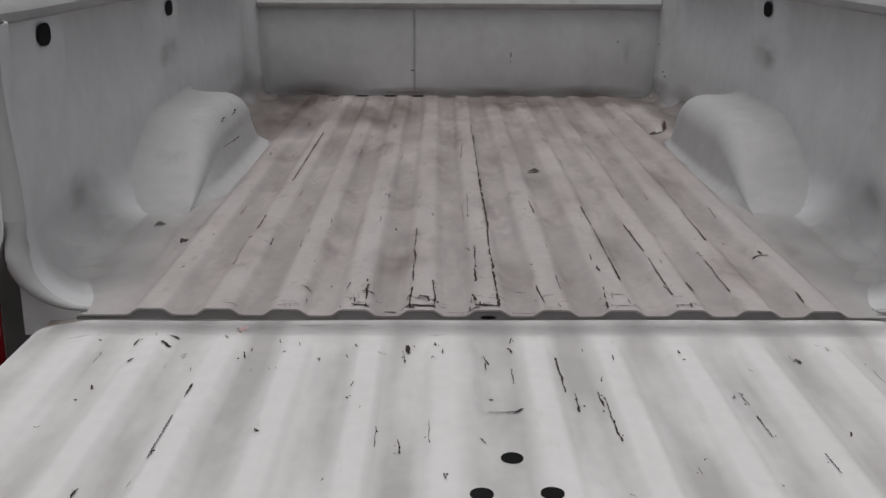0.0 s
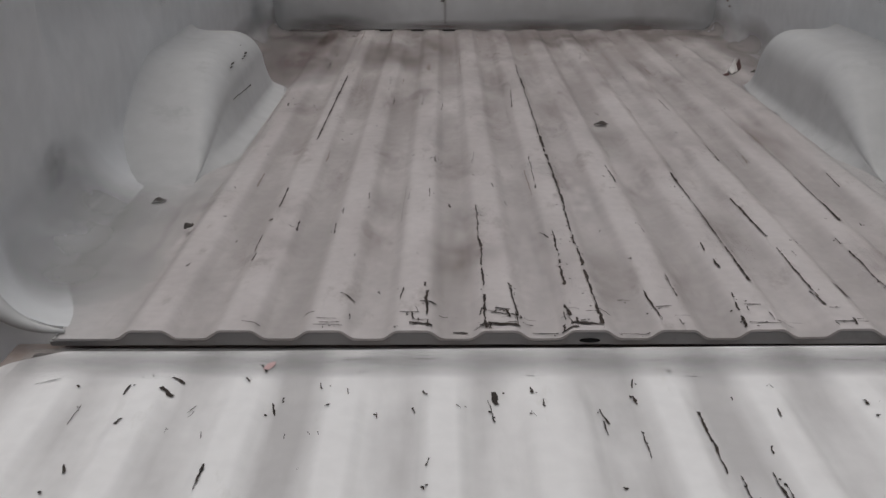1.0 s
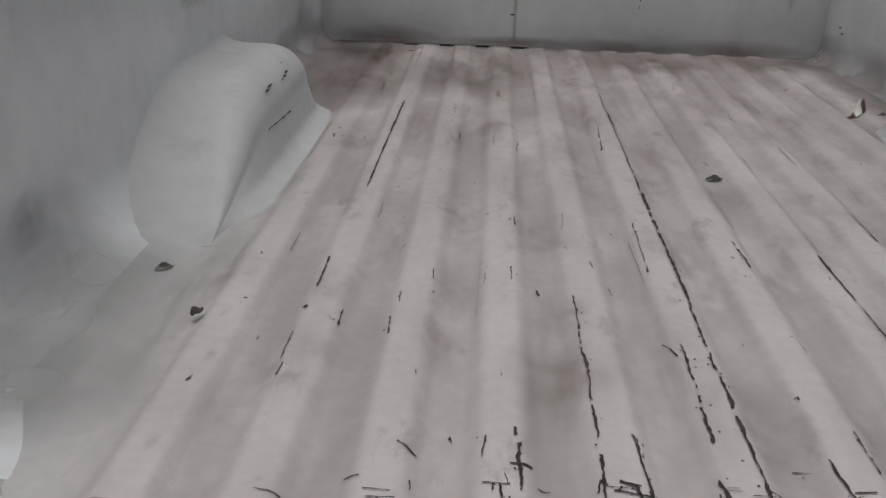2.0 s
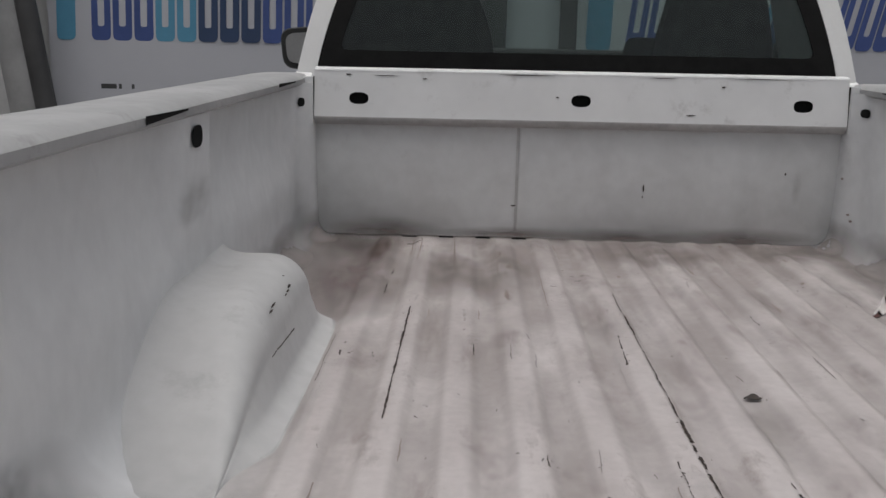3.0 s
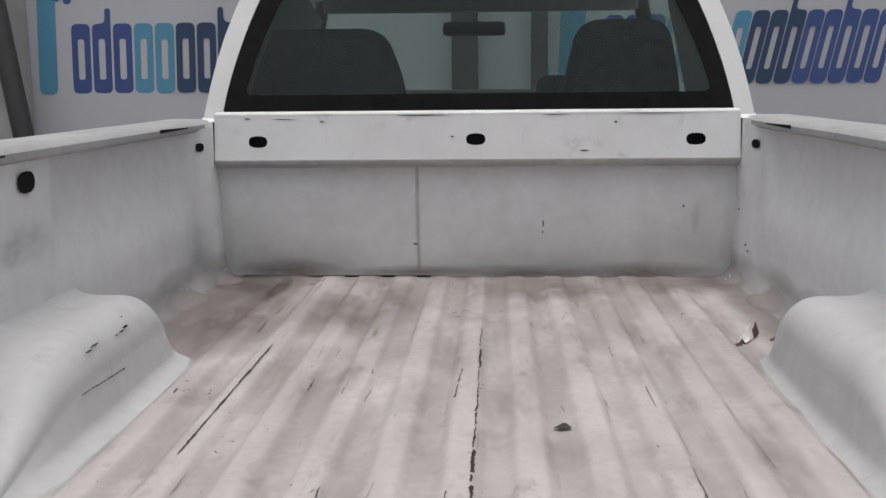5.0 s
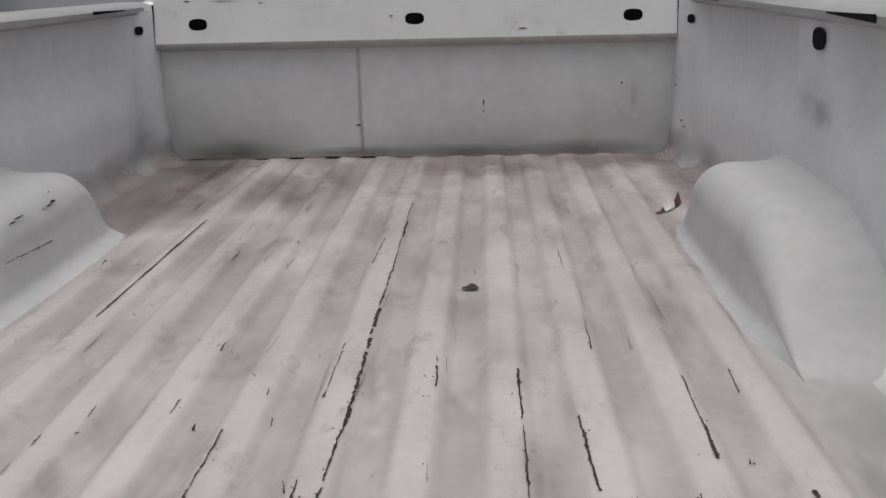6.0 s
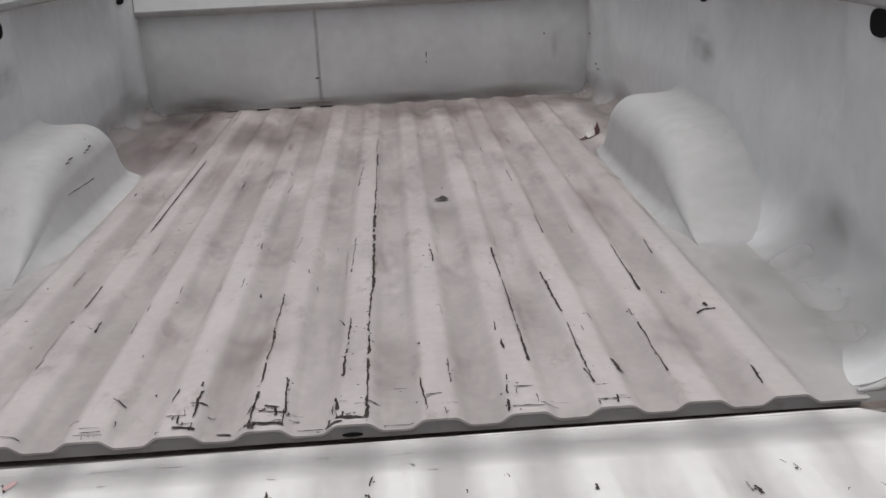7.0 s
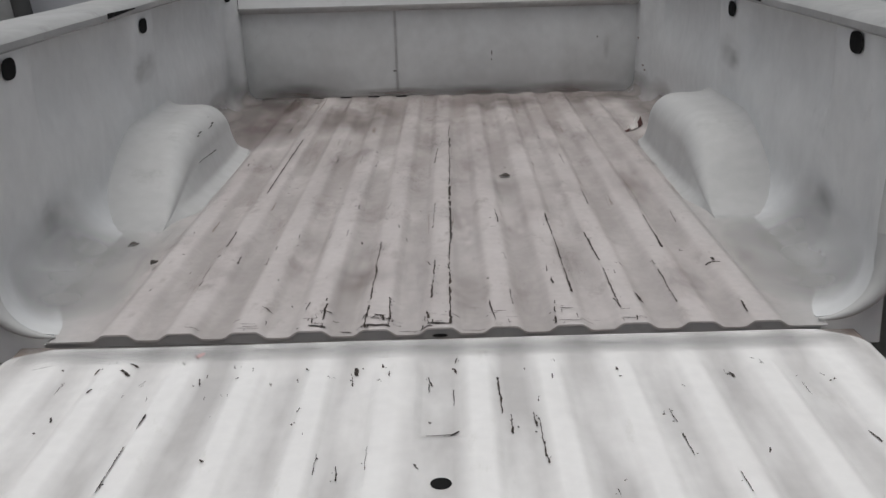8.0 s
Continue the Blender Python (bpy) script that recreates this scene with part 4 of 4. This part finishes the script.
def film_patch(name, centre, ru, rv, place, mat, parent, n=12):
    """A patch of film lying on a surface; place(u, v) is the surface, u and v run from -1 to 1 times ru and rv round
    the centre.
    """
    o = Vector(place(*centre))
    wide = [Vector(place(centre[0] + ru * k, centre[1] + rv * h)) - o for k, h in ((1, 0), (0, 1), (-1, 0), (0, -1))]
    size = Vector((max(abs(w[i]) for w in wide) if max(abs(w[i]) for w in wide) > 0.014 else 1.0 for i in range(3)))
    bm = sheet(steps(-1, 1, n), steps(-1, 1, 12), lambda u, v: [(a - b) / c for a, b, c in zip(place(centre[0] + ru * u, centre[1] + rv * v), o, size)])
    ob = part(name, bm, mat, parent, smooth=True)
    ob.location, ob.scale = o, size
    return ob


def on_panel(u, v, proud):
    x, y, z = lower_panel(min(max(u, -0.755), 0.755), max(v, F - 0.004))
    return (x, y - proud, z)


for s in (-1, 1):
    for y, z, ry, rz in ((-2.03, 0.885, 0.06, 0.05), (-1.225, 1.093, 0.13, 0.05), (-1.28, 1.075, 0.08, 0.035)):
        film_patch("scuff", (y, z), ry, rz, lambda u, v: (s * 0.7965, u, v), RUB_FILM, truck)
# trodden dirt and painted corner shade at the front of the floor, then lighter patches that keep clear of it
laid = []
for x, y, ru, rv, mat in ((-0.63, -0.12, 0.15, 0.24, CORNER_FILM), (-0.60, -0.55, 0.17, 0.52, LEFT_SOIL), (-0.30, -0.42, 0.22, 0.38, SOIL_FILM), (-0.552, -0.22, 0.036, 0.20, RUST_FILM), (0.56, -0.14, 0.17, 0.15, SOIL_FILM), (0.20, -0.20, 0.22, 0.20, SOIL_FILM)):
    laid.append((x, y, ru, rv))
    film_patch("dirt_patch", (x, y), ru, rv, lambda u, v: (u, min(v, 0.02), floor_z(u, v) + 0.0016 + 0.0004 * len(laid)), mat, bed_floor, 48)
rub = random.Random(12)
for k in range(500):
    x, y = rub.uniform(-0.64, 0.64), -0.05 - 2.3 * rub.random() ** 2.2
    ru, rv = rub.uniform(0.03, 0.09), rub.uniform(0.06, 0.30)
    y = min(max(y, END + rv + 0.01), -0.005 - rv)
    if sum(abs(x - a) < 0.9 * (ru + c) and abs(y - b) < 0.9 * (rv + d) for a, b, c, d in laid) < 2:
        laid.append((x, y, ru, rv))
        film_patch("dirt_patch", (x, y), ru, rv, lambda u, v: (u, v, floor_z(u, v) + 0.0016 + 0.00001 * len(laid)), BROWN_FILM if k % 4 else GREY_FILM, bed_floor, 28)
# front corner's shade and grime painted on the driver's side panel
film_patch("dirt_patch", (-0.12, 1.10), 0.14, 0.34, lambda u, v: [a + b for a, b in zip(side_at(-1)(u, v), (0.0042, 0, 0.0021))], PANEL_FILM, truck)


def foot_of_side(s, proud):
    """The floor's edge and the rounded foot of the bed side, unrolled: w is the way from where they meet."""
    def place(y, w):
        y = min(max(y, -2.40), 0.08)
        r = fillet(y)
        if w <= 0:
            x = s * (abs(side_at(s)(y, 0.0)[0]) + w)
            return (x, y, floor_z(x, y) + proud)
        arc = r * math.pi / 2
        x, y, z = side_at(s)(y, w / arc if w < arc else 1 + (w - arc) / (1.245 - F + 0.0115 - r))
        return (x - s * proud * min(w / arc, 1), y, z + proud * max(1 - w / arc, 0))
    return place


# brown dirt along the front of the crease, grey blending film along the rear
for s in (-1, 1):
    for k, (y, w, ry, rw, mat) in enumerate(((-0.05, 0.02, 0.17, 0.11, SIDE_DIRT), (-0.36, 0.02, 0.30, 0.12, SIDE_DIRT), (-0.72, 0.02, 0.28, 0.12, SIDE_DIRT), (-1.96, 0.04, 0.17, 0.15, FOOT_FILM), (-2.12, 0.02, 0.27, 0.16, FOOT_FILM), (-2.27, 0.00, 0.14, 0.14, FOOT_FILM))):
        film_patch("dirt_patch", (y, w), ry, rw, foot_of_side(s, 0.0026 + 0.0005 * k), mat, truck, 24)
# foot of the front panel: brown dirt with the crease's shade painted in
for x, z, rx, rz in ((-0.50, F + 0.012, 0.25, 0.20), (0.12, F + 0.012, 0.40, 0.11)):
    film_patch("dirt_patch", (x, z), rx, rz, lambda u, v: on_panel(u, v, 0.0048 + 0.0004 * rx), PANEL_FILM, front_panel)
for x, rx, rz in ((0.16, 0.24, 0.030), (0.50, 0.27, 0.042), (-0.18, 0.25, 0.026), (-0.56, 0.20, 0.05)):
    film_patch("dirt_patch", (x, F + 0.004), rx, rz, lambda u, v: on_panel(u, v, 0.0062 + 0.002 * rx), SKIRT_DIRT_SHADE, front_panel, 36)
# soft shade of a shallow dent, painted on the panel
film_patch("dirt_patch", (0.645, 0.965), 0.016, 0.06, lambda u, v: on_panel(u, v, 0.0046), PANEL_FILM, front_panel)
# dark gaps under the front panel, and grime along the rib edges near it
for x in (-0.486, -0.376, -0.266, -0.157):
    part("foot_gap", box((x - 0.021, 0.027, F - 0.012), (x + 0.022, 0.031, F - 0.0072 if x > -0.45 else F - 0.009)), HOLLOW, front_panel)
for k, (x0, y0, x1, y1, w) in enumerate(((-0.349, -0.016, -0.338, -0.55, 4), (-0.230, -0.03, -0.233, -0.53, 4), (-0.129, -0.40, -0.128, -0.80, 3), (-0.443, -0.05, -0.442, -0.37, 4), (-0.585, -0.41, -0.566, -0.80, 4), (-0.314, -0.857, -0.312, -0.954, 14), (0.230, -0.54, 0.222, -0.61, 14), (0.125, -0.97, 0.133, -1.02, 12), (0.241, -0.05, 0.232, -0.11, 14), (0.30, -0.30, 0.29, -0.35, 14))):
    scratch(x0, y0, x1, y1, w / 1000, floor_z, bed_floor, 400 + k, STAIN_SHADE if w < 10 else GRIME)
for k, (x0, y0, x1, y1, w) in enumerate(((-0.484, -0.09, -0.447, -0.094, 14), (-0.496, -0.432, -0.498, -0.495, 4), (-0.503, -0.596, -0.502, -0.684, 4), (-0.048, -0.467, -0.040, -0.470, 8), (-0.041, -0.516, -0.027, -0.518, 9), (-0.024, -0.479, -0.005, -0.504, 7), (-0.111, -0.626, -0.095, -0.627, 4), (-0.541, -1.213, -0.543, -1.18, 5), (-0.543, -1.135, -0.538, -1.128, 6), (-0.53, -1.197, -0.523, -1.199, 6), (-0.294, -1.11, -0.294, -1.18, 3),
                                        (-0.224, -1.121, -0.226, -1.213, 3), (-0.177, -1.146, -0.179, -1.23, 3), (-0.188, -1.035, -0.184, -1.062, 3), (0.18, -1.245, 0.185, -1.276, 4), (-0.004, -1.035, -0.010, -1.128, 6), (-0.010, -1.146, -0.014, -1.223, 6))):
    scratch(x0, y0, x1, y1, w / 1000, floor_z, bed_floor, 450 + k)


# greyer band along the hinge edge of the tailgate
for k in range(11):
    film_patch("dust_patch", (-0.60 + 0.12 * k, -2.568), 0.17, 0.052, lambda u, v: (min(max(u, -0.66), 0.66), min(v, -2.532), gate_z(u, v) + 0.0014 + 0.00006 * k), HINGE_FILM, tailgate)
dirt = random.Random(77)
for k in range(46):
    x, y = dirt.uniform(-0.62, 0.62), -0.03 - 0.75 * dirt.random() ** 1.7
    if k < 8:
        x, y = dirt.uniform(-0.62, -0.35), -0.02 - 0.12 * dirt.random()
    scratch(x, y, x + dirt.uniform(-0.006, 0.006), y - dirt.uniform(0.015, 0.09), dirt.uniform(0.006, 0.022), floor_z, bed_floor, 1000 + k, GRIME if k % 3 else STAIN_SHADE)


for y, z in ((-0.045, 1.002), (-0.085, 0.885), (-0.075, 0.902)):
    part("nick", plate(oval(y, z, 0.010, 0.007, 10, 2), [], lambda u, v, d: (side_at(1)(u, 1 + (v - F + 0.0115 - fillet(u)) / (1.245 - F + 0.0115 - fillet(u)))[0] - 0.0045 - d, u, v), 0.001), STAIN_SHADE, truck)

# thin lines of dirt caught along the edges of the ribs
streak = random.Random(5)
for k in range(64):
    x = streak.choice(RIBS) + streak.choice((-1, 1)) * streak.uniform(0.026, 0.040)
    y = -0.04 - 1.9 * streak.random() ** 1.5
    scratch(x, y, x + streak.uniform(-0.003, 0.003), y - streak.uniform(0.03, 0.20), streak.uniform(0.0025, 0.007), floor_z, bed_floor, 1200 + k, GRIME if k % 3 else STAIN_SHADE)


# ---- litter on the bed floor ----
def flake(name, x, y, size, turn, mat, label, category):
    rnd = random.Random(int(1000 * abs(x)))
    c, s = math.cos(radians(turn)), math.sin(radians(turn))
    base = max(floor_z(x + a, y + b) for a in (-0.02, 0, 0.02) for b in (-0.02, 0, 0.02)) + 0.0006

    def place(u, v):
        h = 0.002 + 0.002 * math.sin(3 * u + 1) * (v + 0.6) + 0.0015 * rnd.random()
        w = size * 0.30 * v * (1 - 0.8 * abs(u) ** 4)
        return (x + size / 2 * u * c - w * s, y + size / 2 * u * s + w * c, base + max(h, 0.0))
    return tagged(part(name, sheet(steps(-1, 1, 8), steps(-1, 1, 4), place, 0.0012), mat, smooth=True), label, category)


flake("dry_leaf", 0.176, -1.372, 0.030, 5, LEAF, "dark curled dry leaf on the bed floor", "leaf")
flake("dry_leaf", -0.667, -1.920, 0.027, 42, LEAF, "small dark leaf flake on the bed floor", "leaf")
flake("dry_leaf", -0.577, -2.083, 0.022, 80, LEAF, "tiny dark leaf crumb on the bed floor", "leaf")
def crumple(x, y, length, width, turn, fold, seed):
    """A creased bit of paper: a strip folded along its length, its edges uneven."""
    rnd = random.Random(seed)
    c, q = math.cos(radians(turn)), math.sin(radians(turn))

    def place(u, v):
        half = width / 2 * (0.45 + 0.55 * math.sin(math.pi * (0.15 + 0.6 * u))) * v * rnd.uniform(0.85, 1.1)
        run = length * (u - 0.5) + 0.15 * length * v * rnd.uniform(-0.4, 0.4)
        high = fold * (1 - abs(v)) * (0.5 + u) + 0.25 * fold * rnd.random()
        return (x + run * c - half * q, y + run * q + half * c, floor_z(x, y) + 0.0016 + max(high, 0.0))
    return sheet(steps(0, 1, 5), steps(-1, 1, 4), place, 0.0008)


scrap = tagged(part("paper_scrap", crumple(0.624, -0.752, 0.066, 0.026, 62, 0.020, 4), PAPER), "crumpled white paper scrap with a dark red torn end", "paper")
part("red_end", crumple(0.650, -0.712, 0.046, 0.022, 66, 0.018, 9), WRAP, scrap, "dark red torn end")
part("red_corner", crumple(0.598, -0.792, 0.020, 0.016, 40, 0.004, 6), WRAP, scrap)
flake("dry_leaf", 0.690, -0.745, 0.020, 0, LEAF, "tiny dark leaf crumb beside the paper scrap", "leaf")
